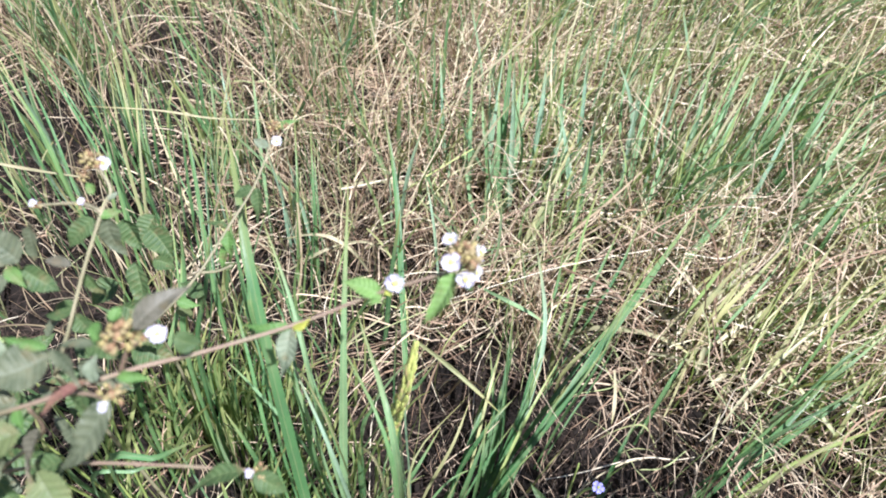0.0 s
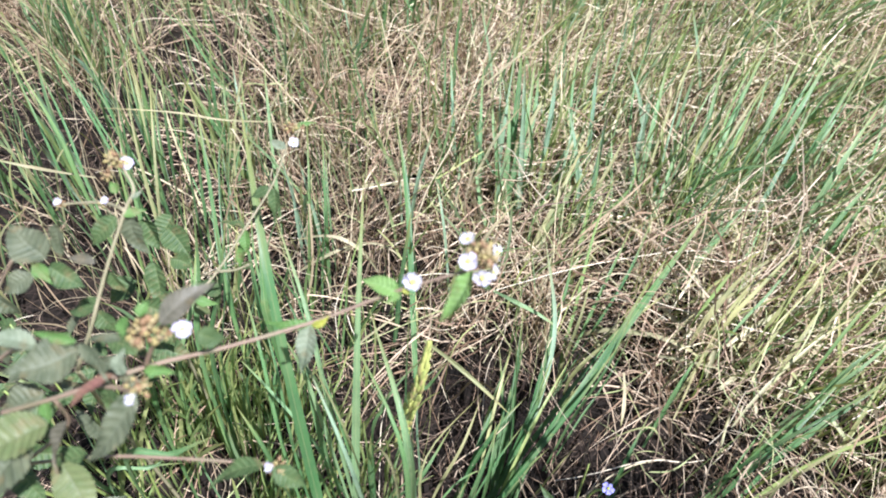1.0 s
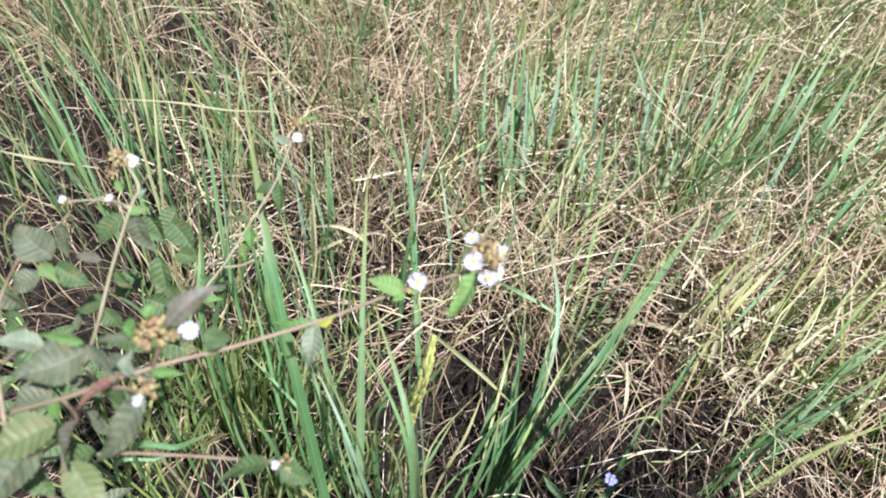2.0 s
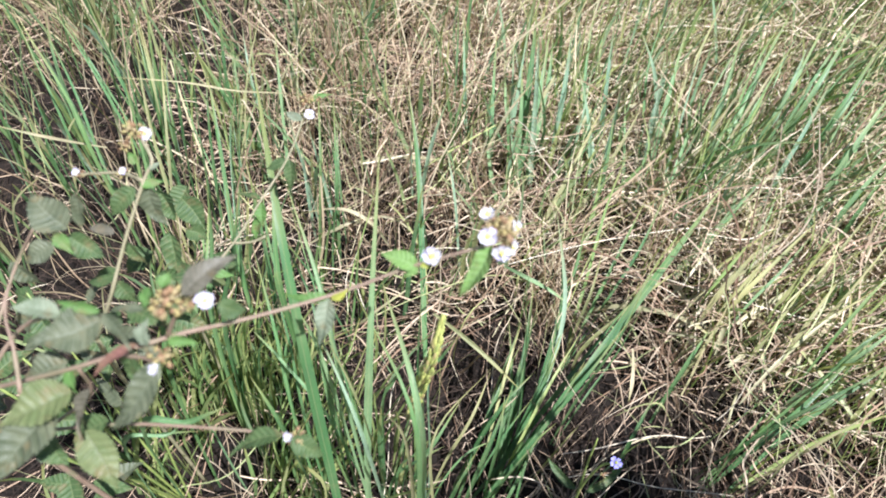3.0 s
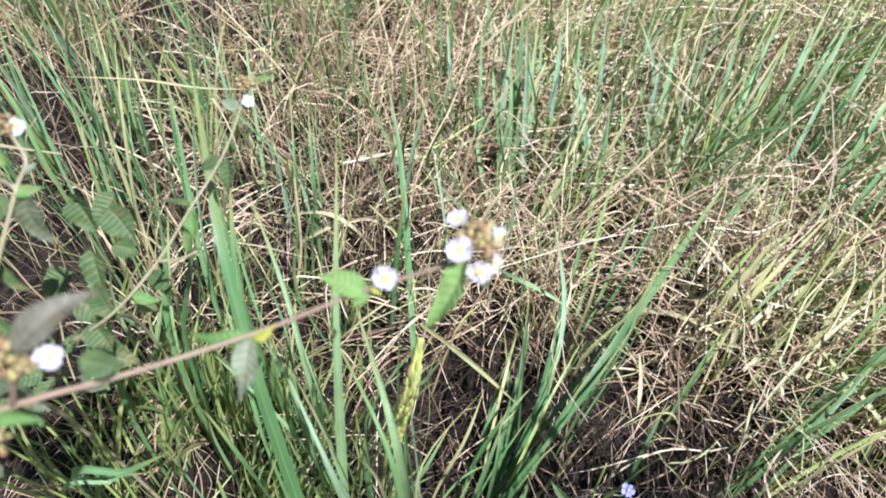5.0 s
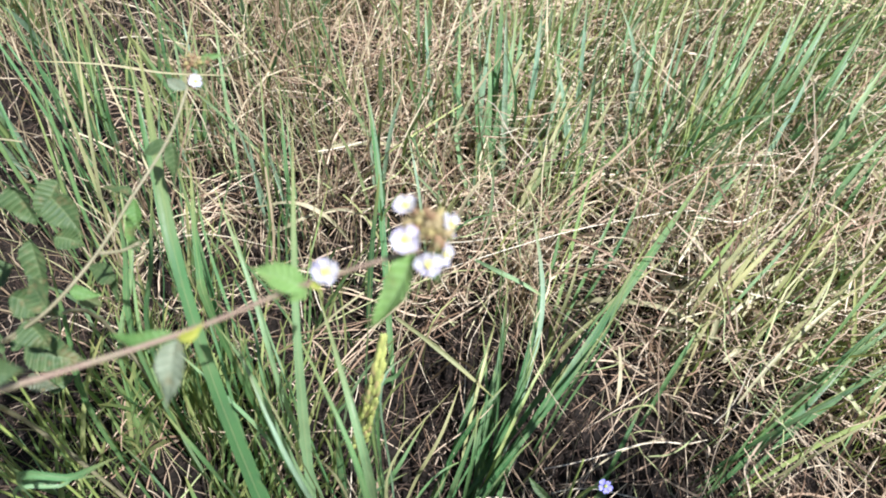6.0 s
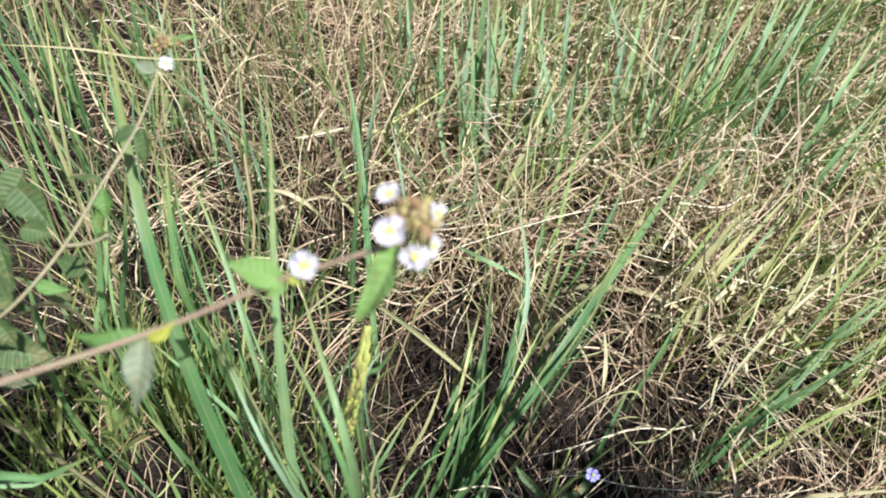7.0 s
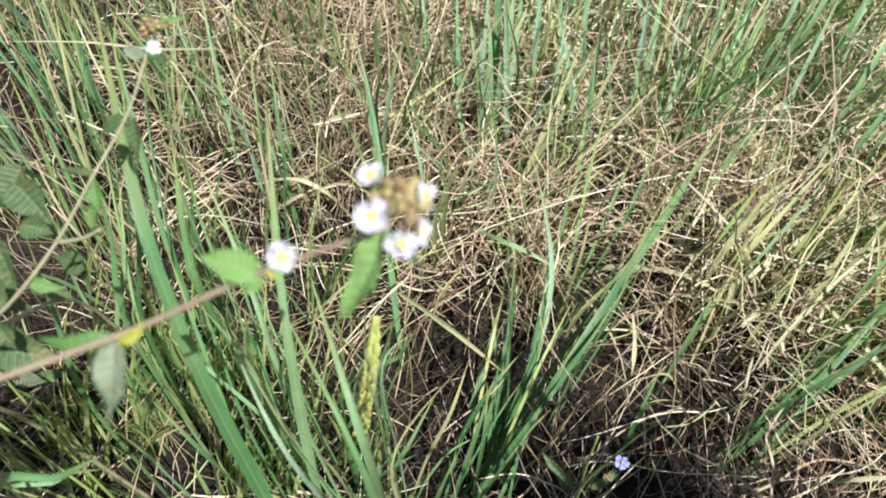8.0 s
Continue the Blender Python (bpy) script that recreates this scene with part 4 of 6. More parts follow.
stem(weed_b, "branch", 0.0012, 0.0007, (-0.197, 0.260, 0.794), (-0.219, 0.274, 0.786), (-0.249, 0.276, 0.782), mat=pale_stem)
leaf(weed_b, (-0.204, 0.259, 0.789), (-0.223, 0.248, 0.775), 0.013, "green", 0)
leaf(weed_b, (-0.195, 0.258, 0.792), (-0.190, 0.247, 0.767), 0.015, "grey", 10)
leaf(weed_b, (-0.213, 0.239, 0.762), (-0.205, 0.234, 0.745), 0.01, "green", 20)
leaf(weed_b, (-0.217, 0.225, 0.751), (-0.243, 0.225, 0.739), 0.012, "green", 0)
leaf(weed_b, (-0.198, 0.257, 0.793), (-0.186, 0.263, 0.792), 0.006, "bright", 0)
leaf(weed_b, (-0.201, 0.266, 0.802), (-0.206, 0.272, 0.806), 0.006, "bright", 10)
leaf(weed_b, (-0.193, 0.264, 0.800), (-0.186, 0.268, 0.803), 0.004, "pale", 0)
leaf(weed_b, (-0.219, 0.220, 0.747), (-0.211, 0.215, 0.730), 0.012, "green", 0)
buds(weed_b, (-0.203, 0.282, 0.813), 0.0054, 24)
buds(weed_b, (-0.207, 0.275, 0.808), 0.0034, 14)
buds(weed_b, (-0.217, 0.274, 0.786), 0.0035, 8)
buds(weed_b, (-0.247, 0.276, 0.782), 0.0035, 8)
flower(weed_b, (-0.197, 0.283, 0.810), 0.0078, (0.20, -0.60, 0.75))
flower(weed_b, (-0.215, 0.273, 0.789), 0.005, (0.00, -0.60, 0.80))
flower(weed_b, (-0.247, 0.275, 0.785), 0.005, (-0.20, -0.60, 0.80))

weed_c = weed(-0.38, 0.46, "slender flowering weed with a pale stem and small white flower")
stem(weed_c, "main_stem", 0.0026, 0.0015, (-0.380, 0.460, 0.000), (-0.350, 0.440, 0.380), (-0.238, 0.259, 0.656), mat=pale_stem)
stem(weed_c, "branch", 0.0011, 0.0007, (-0.238, 0.259, 0.656), (-0.203, 0.264, 0.680), (-0.176, 0.288, 0.698), (-0.157, 0.318, 0.714), (-0.139, 0.349, 0.729), (-0.128, 0.382, 0.746), mat=pale_stem)
stem(weed_c, "branch", 0.0011, 0.0007, (-0.174, 0.289, 0.699), (-0.161, 0.290, 0.700), (-0.151, 0.293, 0.703), mat=pale_stem)
leaf(weed_c, (-0.131, 0.375, 0.742), (-0.144, 0.384, 0.744), 0.0085, "pale", 15)
leaf(weed_c, (-0.141, 0.347, 0.727), (-0.158, 0.344, 0.721), 0.01, "green", 0)
leaf(weed_c, (-0.138, 0.347, 0.727), (-0.138, 0.327, 0.709), 0.012, "green", 10)
leaf(weed_c, (-0.157, 0.318, 0.715), (-0.177, 0.327, 0.714), 0.009, "green", 60)
leaf(weed_c, (-0.157, 0.317, 0.713), (-0.156, 0.305, 0.699), 0.01, "bright", 0)
leaf(weed_c, (-0.157, 0.313, 0.705), (-0.165, 0.300, 0.689), 0.01, "bright", 20)
leaf(weed_c, (-0.158, 0.292, 0.700), (-0.148, 0.295, 0.703), 0.006, "green", 50)
leaf(weed_c, (-0.247, 0.367, 0.660), (-0.226, 0.344, 0.644), 0.024, "green", 0)
leaf(weed_c, (-0.203, 0.264, 0.680), (-0.225, 0.289, 0.678), 0.016, "green", 0)
leaf(weed_c, (-0.191, 0.274, 0.688), (-0.175, 0.273, 0.681), 0.008, "bright", 0)
leaf(weed_c, (-0.247, 0.383, 0.659), (-0.263, 0.362, 0.644), 0.02, "green", 0)
leaf(weed_c, (-0.128, 0.388, 0.748), (-0.109, 0.398, 0.749), 0.005, "bright", 20)
leaf(weed_c, (-0.219, 0.263, 0.672), (-0.210, 0.253, 0.653), 0.018, "green", 0)
leaf(weed_c, (-0.254, 0.352, 0.687), (-0.244, 0.338, 0.664), 0.024, "green", 10)
leaf(weed_c, (-0.248, 0.331, 0.659), (-0.245, 0.303, 0.625), 0.02, "green", 0)
leaf(weed_c, (-0.248, 0.291, 0.654), (-0.223, 0.286, 0.637), 0.022, "green", 10)
leaf(weed_c, (-0.239, 0.269, 0.637), (-0.208, 0.264, 0.621), 0.026, "green", -10)
leaf(weed_c, (-0.188, 0.304, 0.652), (-0.212, 0.318, 0.649), 0.014, "green", 0)
leaf(weed_c, (-0.205, 0.292, 0.655), (-0.195, 0.290, 0.641), 0.011, "olive", 0)
leaf(weed_c, (-0.196, 0.317, 0.649), (-0.198, 0.304, 0.626), 0.012, "green", 20)
leaf(weed_c, (-0.266, 0.324, 0.641), (-0.289, 0.310, 0.630), 0.022, "green", 0)
leaf(weed_c, (-0.238, 0.339, 0.652), (-0.223, 0.339, 0.640), 0.016, "green", 0)
buds(weed_c, (-0.128, 0.389, 0.750), 0.005, 20)
buds(weed_c, (-0.120, 0.391, 0.749), 0.003, 6)
flower(weed_c, (-0.124, 0.376, 0.747), 0.0068, (0.25, -0.70, 0.65))

weed_d = weed(-0.42, 0.30, "low bushy weed with dark green toothed leaves")
rnd = random.Random(33)
for sx, sy, sz in ((-0.36, 0.21, 0.62), (-0.40, 0.27, 0.55), (-0.45, 0.36, 0.52), (-0.35, 0.33, 0.50), (-0.33, 0.18, 0.56), (-0.43, 0.20, 0.58), (-0.48, 0.28, 0.50)):
    stem(weed_d, "branch", 0.0022, 0.0010, (-0.42, 0.30, 0.0), (0.5 * sx - 0.21, 0.5 * sy + 0.15, 0.55 * sz), (sx, sy, sz), mat=green_stem)
    for k in range(6):
        a, down = 2.4 * k + rnd.uniform(-0.4, 0.4), rnd.uniform(0.0, 0.10)
        root = (sx + 0.010 * math.cos(a) - 0.1 * down, sy + 0.010 * math.sin(a), sz - down)
        reach = rnd.uniform(0.028, 0.046)
        leaf(weed_d, root, (root[0] + reach * math.cos(a), root[1] + reach * math.sin(a), root[2] + rnd.uniform(-0.015, 0.008)), reach * rnd.uniform(0.48, 0.62), rnd.choice(("green", "green", "green", "grey")), rnd.uniform(-20, 20))

VIOLET = (0.177, 0.273, 0.322)

violet = thing("violet_wildflower", VIOLET[0], VIOLET[1], 0, "small wildflower with one violet bloom on a green stem", "wildflower")
vx, vy, vz = VIOLET
stem(violet, "main_stem", 0.0022, 0.0011, (vx - 0.01, vy - 0.005, 0), (vx - 0.02, vy + 0.01, vz * 0.5), (vx - 0.014, vy + 0.004, vz - 0.03), (vx, vy, vz - 0.004), mat=green_stem)
stem(violet, "branch", 0.0018, 0.0009, (vx - 0.018, vy + 0.01, vz * 0.4), (vx - 0.022, vy + 0.016, vz * 0.8), (vx - 0.022, vy + 0.02, vz * 1.06), mat=green_stem)
flower(violet, VIOLET, 0.0135, (0.1, -0.5, 0.85), "violet")
buds(violet, (vx - 0.012, vy - 0.008, vz - 0.02), 0.004, 6)
leaf(violet, (vx - 0.01, vy + 0.01, vz * 0.55), (vx + 0.055, vy + 0.05, vz * 0.60), 0.014, "green", 20)
leaf(violet, (vx - 0.02, vy + 0.02, vz * 0.5), (vx - 0.06, vy + 0.06, vz * 0.55), 0.014, "green", -20)
leaf(violet, (vx - 0.012, vy, vz * 0.4), (vx + 0.03, vy - 0.03, vz * 0.42), 0.013, "grey", 0)

# ---- grass plants ----

plant = rice_plant(-0.091, 0.279, "tall")
blade(plant, (-0.125, 0.195, 0), (-0.107, 0.239, 0.330), (-0.085, 0.292, 0.585), (-0.073, 0.371, 0.720), 0.009, "pale")
blade(plant, (-0.104, 0.287, 0), (-0.083, 0.290, 0.220), (-0.058, 0.293, 0.280), (-0.034, 0.310, 0.300), 0.006)
blade(plant, (-0.087, 0.281, 0), (-0.061, 0.304, 0.180), (-0.032, 0.330, 0.240), (-0.002, 0.380, 0.250), 0.006)
blade(plant, (-0.095, 0.289, 0), (-0.075, 0.293, 0.200), (-0.050, 0.298, 0.254), (-0.023, 0.306, 0.272), 0.005, "pale")
blade(plant, (-0.076, 0.287, 0), (-0.074, 0.294, 0.219), (-0.073, 0.303, 0.279), (-0.063, 0.332, 0.299), 0.004)
blade(plant, (-0.121, 0.357, 0), (-0.105, 0.361, 0.269), (-0.087, 0.365, 0.329), (-0.073, 0.376, 0.374), 0.004)
blade(plant, (-0.058, 0.286, 0), (-0.027, 0.310, 0.124), (0.009, 0.339, 0.165), (0.052, 0.358, 0.172), 0.004)
blade(plant, (-0.116, 0.286, 0), (-0.093, 0.292, 0.180), (-0.064, 0.299, 0.229), (-0.030, 0.312, 0.245), 0.005)
panicle(plant, (-0.058, 0.265, 0.450), (-0.033, 0.261, 0.570), (-0.021, 0.274, 0.625))

plant = rice_plant(-0.067, 0.309, "tall")
blade(plant, (-0.052, 0.211, 0), (-0.046, 0.229, 0.291), (-0.043, 0.241, 0.529), (-0.083, 0.360, 0.551), 0.0095, "pale")
blade(plant, (-0.053, 0.200, 0), (-0.049, 0.218, 0.297), (-0.047, 0.230, 0.540), (-0.108, 0.343, 0.562), 0.0066)
blade(plant, (-0.067, 0.214, 0), (-0.090, 0.232, 0.278), (-0.103, 0.244, 0.506), (-0.161, 0.350, 0.517), 0.0048, "blue")
blade(plant, (-0.066, 0.224, 0), (-0.088, 0.242, 0.283), (-0.100, 0.254, 0.514), (-0.154, 0.342, 0.517), 0.0042, "yellow")
blade(plant, (-0.053, 0.270, 0), (-0.050, 0.288, 0.254), (-0.049, 0.300, 0.462), (-0.048, 0.416, 0.499), 0.0056)
blade(plant, (-0.054, 0.176, 0), (-0.052, 0.194, 0.294), (-0.051, 0.206, 0.535), (-0.080, 0.236, 0.538), 0.0052, "yellow")
blade(plant, (-0.052, 0.262, 0), (-0.045, 0.280, 0.257), (-0.042, 0.292, 0.468), (-0.026, 0.366, 0.461), 0.0030, "blue")
blade(plant, (-0.050, 0.282, 0), (-0.041, 0.300, 0.259), (-0.037, 0.312, 0.470), (-0.009, 0.358, 0.455), 0.0026, "blue")
blade(plant, (-0.049, 0.224, 0), (-0.036, 0.242, 0.242), (-0.030, 0.254, 0.439), (0.030, 0.341, 0.417), 0.0042, "yellow")
blade(plant, (-0.071, 0.332, 0), (-0.056, 0.336, 0.360), (-0.038, 0.340, 0.440), (-0.025, 0.342, 0.500), 0.005)
blade(plant, (-0.071, 0.346, 0), (-0.051, 0.348, 0.360), (-0.027, 0.350, 0.420), (-0.008, 0.355, 0.460), 0.005)

plant = rice_plant(-0.151, 0.277, "tall")
blade(plant, (-0.135, 0.160, 0), (-0.138, 0.220, 0.340), (-0.146, 0.295, 0.632), (-0.186, 0.452, 0.728), 0.0125)
blade(plant, (-0.133, 0.292, 0), (-0.144, 0.313, 0.340), (-0.158, 0.339, 0.460), (-0.174, 0.353, 0.520), 0.0054, "pale")
blade(plant, (-0.147, 0.297, 0), (-0.151, 0.312, 0.320), (-0.156, 0.330, 0.420), (-0.155, 0.340, 0.500), 0.0048)
blade(plant, (-0.189, 0.263, 0), (-0.192, 0.268, 0.300), (-0.196, 0.273, 0.420), (-0.216, 0.293, 0.480), 0.0075)
blade(plant, (-0.204, 0.282, 0), (-0.214, 0.334, 0.280), (-0.227, 0.395, 0.400), (-0.255, 0.471, 0.450), 0.0054)
blade(plant, (-0.157, 0.306, 0), (-0.153, 0.325, 0.240), (-0.148, 0.347, 0.360), (-0.159, 0.388, 0.420), 0.0048, "pale")
blade(plant, (-0.137, 0.263, 0), (-0.153, 0.287, 0.200), (-0.172, 0.315, 0.300), (-0.198, 0.358, 0.350), 0.0041)
blade(plant, (-0.190, 0.280, 0), (-0.201, 0.333, 0.271), (-0.214, 0.396, 0.388), (-0.249, 0.482, 0.436), 0.0048)
blade(plant, (-0.128, 0.305, 0), (-0.166, 0.330, 0.278), (-0.212, 0.360, 0.376), (-0.258, 0.391, 0.425), 0.0048, "pale")
blade(plant, (-0.113, 0.301, 0), (-0.152, 0.381, 0.264), (-0.198, 0.483, 0.341), (-0.254, 0.622, 0.388), 0.0041)
blade(plant, (-0.115, 0.297, 0), (-0.126, 0.325, 0.220), (-0.140, 0.357, 0.331), (-0.156, 0.400, 0.386), 0.0048)
blade(plant, (-0.156, 0.285, 0), (-0.176, 0.365, 0.291), (-0.200, 0.463, 0.377), (-0.282, 0.581, 0.428), 0.0048)

plant = rice_plant(-0.214, 0.393, "tall")
blade(plant, (-0.214, 0.393, 0), (-0.216, 0.417, 0.400), (-0.218, 0.445, 0.480), (-0.224, 0.523, 0.540), 0.009, "deep")

plant = rice_plant(-0.132, 0.299, "tall")
blade(plant, (-0.132, 0.299, 0), (-0.151, 0.362, 0.340), (-0.174, 0.437, 0.440), (-0.216, 0.531, 0.500), 0.008, "pale")

plant = rice_plant(-0.362, 0.390, "tall")
blade(plant, (-0.342, 0.392, 0), (-0.325, 0.430, 0.340), (-0.305, 0.476, 0.460), (-0.292, 0.508, 0.560), 0.008)
blade(plant, (-0.346, 0.413, 0), (-0.318, 0.439, 0.320), (-0.284, 0.471, 0.440), (-0.265, 0.514, 0.520), 0.009)
blade(plant, (-0.387, 0.334, 0), (-0.375, 0.370, 0.300), (-0.362, 0.413, 0.420), (-0.358, 0.451, 0.500), 0.007, "deep")
blade(plant, (-0.330, 0.393, 0), (-0.320, 0.449, 0.265), (-0.308, 0.516, 0.365), (-0.325, 0.600, 0.431), 0.007, "deep")
blade(plant, (-0.352, 0.399, 0), (-0.365, 0.475, 0.230), (-0.380, 0.566, 0.311), (-0.414, 0.708, 0.379), 0.005)
blade(plant, (-0.417, 0.407, 0), (-0.396, 0.467, 0.232), (-0.370, 0.539, 0.318), (-0.369, 0.619, 0.376), 0.008)

plant = rice_plant(-0.295, 0.491, "tall")
blade(plant, (-0.325, 0.507, 0), (-0.349, 0.587, 0.240), (-0.377, 0.726, 0.380), (-0.401, 0.822, 0.450), 0.008, "deep")
blade(plant, (-0.282, 0.484, 0), (-0.290, 0.538, 0.200), (-0.300, 0.602, 0.320), (-0.318, 0.673, 0.420), 0.007, "deep")
blade(plant, (-0.325, 0.506, 0), (-0.347, 0.586, 0.224), (-0.372, 0.748, 0.355), (-0.365, 0.843, 0.421), 0.006, "deep")
blade(plant, (-0.249, 0.468, 0), (-0.275, 0.543, 0.177), (-0.307, 0.633, 0.284), (-0.305, 0.682, 0.372), 0.005)

plant = rice_plant(-0.262, 0.702, "tall")
blade(plant, (-0.273, 0.705, 0), (-0.262, 0.741, 0.140), (-0.247, 0.793, 0.280), (-0.255, 0.917, 0.380), 0.008)
blade(plant, (-0.250, 0.699, 0), (-0.243, 0.750, 0.115), (-0.231, 0.822, 0.230), (-0.274, 0.985, 0.312), 0.007)

plant = rice_plant(-0.393, 0.242, "tall")
blade(plant, (-0.348, 0.227, 0), (-0.300, 0.225, 0.480), (-0.242, 0.222, 0.530), (-0.205, 0.229, 0.550), 0.007)
blade(plant, (-0.427, 0.261, 0), (-0.384, 0.263, 0.351), (-0.332, 0.266, 0.388), (-0.279, 0.266, 0.403), 0.005)
blade(plant, (-0.404, 0.238, 0), (-0.355, 0.242, 0.401), (-0.297, 0.245, 0.442), (-0.277, 0.257, 0.459), 0.004, "pale")

plant = rice_plant(-0.618, 0.749, "tall")
blade(plant, (-0.586, 0.712, 0), (-0.599, 0.744, 0.300), (-0.615, 0.783, 0.420), (-0.662, 0.837, 0.520), 0.0078)
blade(plant, (-0.678, 0.734, 0), (-0.714, 0.803, 0.212), (-0.758, 0.886, 0.297), (-0.904, 1.107, 0.367), 0.0070)
blade(plant, (-0.590, 0.801, 0), (-0.609, 0.872, 0.162), (-0.632, 0.958, 0.288), (-0.671, 1.006, 0.378), 0.0047)

plant = rice_plant(-0.584, 0.881, "tall")
blade(plant, (-0.583, 0.881, 0), (-0.601, 0.911, 0.220), (-0.622, 0.947, 0.360), (-0.661, 0.996, 0.460), 0.0070)
blade(plant, (-0.564, 0.853, 0), (-0.566, 0.893, 0.180), (-0.568, 0.943, 0.340), (-0.600, 1.049, 0.440), 0.0070, "deep")
blade(plant, (-0.588, 0.883, 0), (-0.575, 0.908, 0.180), (-0.561, 0.937, 0.320), (-0.578, 1.011, 0.420), 0.0055, "yellow")
blade(plant, (-0.566, 0.878, 0), (-0.559, 0.902, 0.140), (-0.550, 0.931, 0.260), (-0.562, 1.015, 0.360), 0.0055)
blade(plant, (-0.606, 0.884, 0), (-0.647, 0.932, 0.200), (-0.695, 0.988, 0.340), (-0.776, 1.076, 0.420), 0.0055)
blade(plant, (-0.578, 0.882, 0), (-0.591, 0.931, 0.098), (-0.607, 0.991, 0.183), (-0.631, 1.173, 0.253), 0.0039)
blade(plant, (-0.578, 0.869, 0), (-0.590, 0.893, 0.218), (-0.604, 0.920, 0.357), (-0.661, 1.019, 0.456), 0.0047, "deep")
blade(plant, (-0.609, 0.918, 0), (-0.677, 0.998, 0.139), (-0.759, 1.093, 0.236), (-0.913, 1.290, 0.292), 0.0055)
blade(plant, (-0.584, 0.881, 0), (-0.584, 0.923, 0.160), (-0.584, 0.976, 0.302), (-0.620, 1.082, 0.391), 0.0055, "yellow")

plant = rice_plant(-0.678, 0.792, "tall")
blade(plant, (-0.668, 0.783, 0), (-0.690, 0.828, 0.240), (-0.715, 0.882, 0.360), (-0.783, 0.991, 0.450), 0.0055)
blade(plant, (-0.700, 0.781, 0), (-0.718, 0.811, 0.229), (-0.740, 0.848, 0.343), (-0.803, 0.976, 0.428), 0.0031)
blade(plant, (-0.665, 0.811, 0), (-0.701, 0.888, 0.171), (-0.744, 0.980, 0.280), (-0.826, 1.105, 0.358), 0.0062)

plant = rice_plant(-0.480, 0.831, "tall")
blade(plant, (-0.457, 0.842, 0), (-0.489, 0.893, 0.124), (-0.528, 0.956, 0.231), (-0.593, 1.122, 0.320), 0.0031)
blade(plant, (-0.504, 0.821, 0), (-0.584, 0.901, 0.186), (-0.685, 1.032, 0.317), (-0.693, 1.020, 0.391), 0.0031)

plant = rice_plant(-0.520, 0.729, "tall")
blade(plant, (-0.524, 0.728, 0), (-0.529, 0.780, 0.200), (-0.536, 0.841, 0.350), (-0.546, 0.923, 0.450), 0.0070, "yellow")
blade(plant, (-0.522, 0.773, 0), (-0.522, 0.816, 0.200), (-0.523, 0.866, 0.350), (-0.521, 0.922, 0.450), 0.0062)
blade(plant, (-0.522, 0.808, 0), (-0.509, 0.840, 0.200), (-0.494, 0.878, 0.350), (-0.484, 0.922, 0.450), 0.0070, "deep")
blade(plant, (-0.528, 0.673, 0), (-0.530, 0.723, 0.200), (-0.532, 0.782, 0.350), (-0.532, 0.821, 0.450), 0.0062)
blade(plant, (-0.554, 0.681, 0), (-0.539, 0.702, 0.200), (-0.520, 0.727, 0.340), (-0.534, 0.780, 0.420), 0.0062)
blade(plant, (-0.459, 0.726, 0), (-0.455, 0.778, 0.200), (-0.451, 0.839, 0.350), (-0.453, 0.921, 0.450), 0.0070)
blade(plant, (-0.526, 0.695, 0), (-0.511, 0.745, 0.200), (-0.493, 0.804, 0.350), (-0.495, 0.895, 0.450), 0.0062, "yellow")
blade(plant, (-0.564, 0.680, 0), (-0.552, 0.708, 0.150), (-0.538, 0.742, 0.280), (-0.540, 0.794, 0.360), 0.0055, "deep")
blade(plant, (-0.478, 0.796, 0), (-0.466, 0.822, 0.150), (-0.450, 0.860, 0.300), (-0.441, 0.915, 0.400), 0.0062)

plant = rice_plant(-0.623, 0.871, "tall")
blade(plant, (-0.623, 0.871, 0), (-0.603, 0.881, 0.200), (-0.578, 0.892, 0.340), (-0.585, 0.936, 0.420), 0.0055)

plant = rice_plant(-0.062, 0.526, "slim")
blade(plant, (-0.062, 0.526, 0), (-0.066, 0.591, 0.080), (-0.080, 0.798, 0.260), (-0.101, 0.909, 0.360), 0.012)

plant = rice_plant(-0.069, 0.778, "slim")
blade(plant, (-0.069, 0.778, 0), (-0.077, 0.820, 0.080), (-0.095, 0.926, 0.220), (-0.124, 1.026, 0.300), 0.008)

plant = rice_plant(-0.247, 0.779, "slim")
blade(plant, (-0.246, 0.778, 0), (-0.241, 0.787, 0.080), (-0.228, 0.814, 0.240), (-0.232, 0.907, 0.340), 0.008)
blade(plant, (-0.248, 0.780, 0), (-0.247, 0.789, 0.060), (-0.246, 0.814, 0.180), (-0.257, 0.886, 0.280), 0.008)

plant = rice_plant(-0.359, 0.899, "slim")
blade(plant, (-0.359, 0.899, 0), (-0.359, 0.931, 0.100), (-0.358, 1.002, 0.260), (-0.362, 1.075, 0.360), 0.008, "pale")

plant = rice_plant(-0.445, 0.790, "slim")
blade(plant, (-0.448, 0.780, 0), (-0.439, 0.822, 0.100), (-0.419, 0.919, 0.260), (-0.423, 1.037, 0.360), 0.0062, "pale")
blade(plant, (-0.441, 0.801, 0), (-0.440, 0.851, 0.100), (-0.437, 0.966, 0.260), (-0.447, 1.072, 0.360), 0.0062)

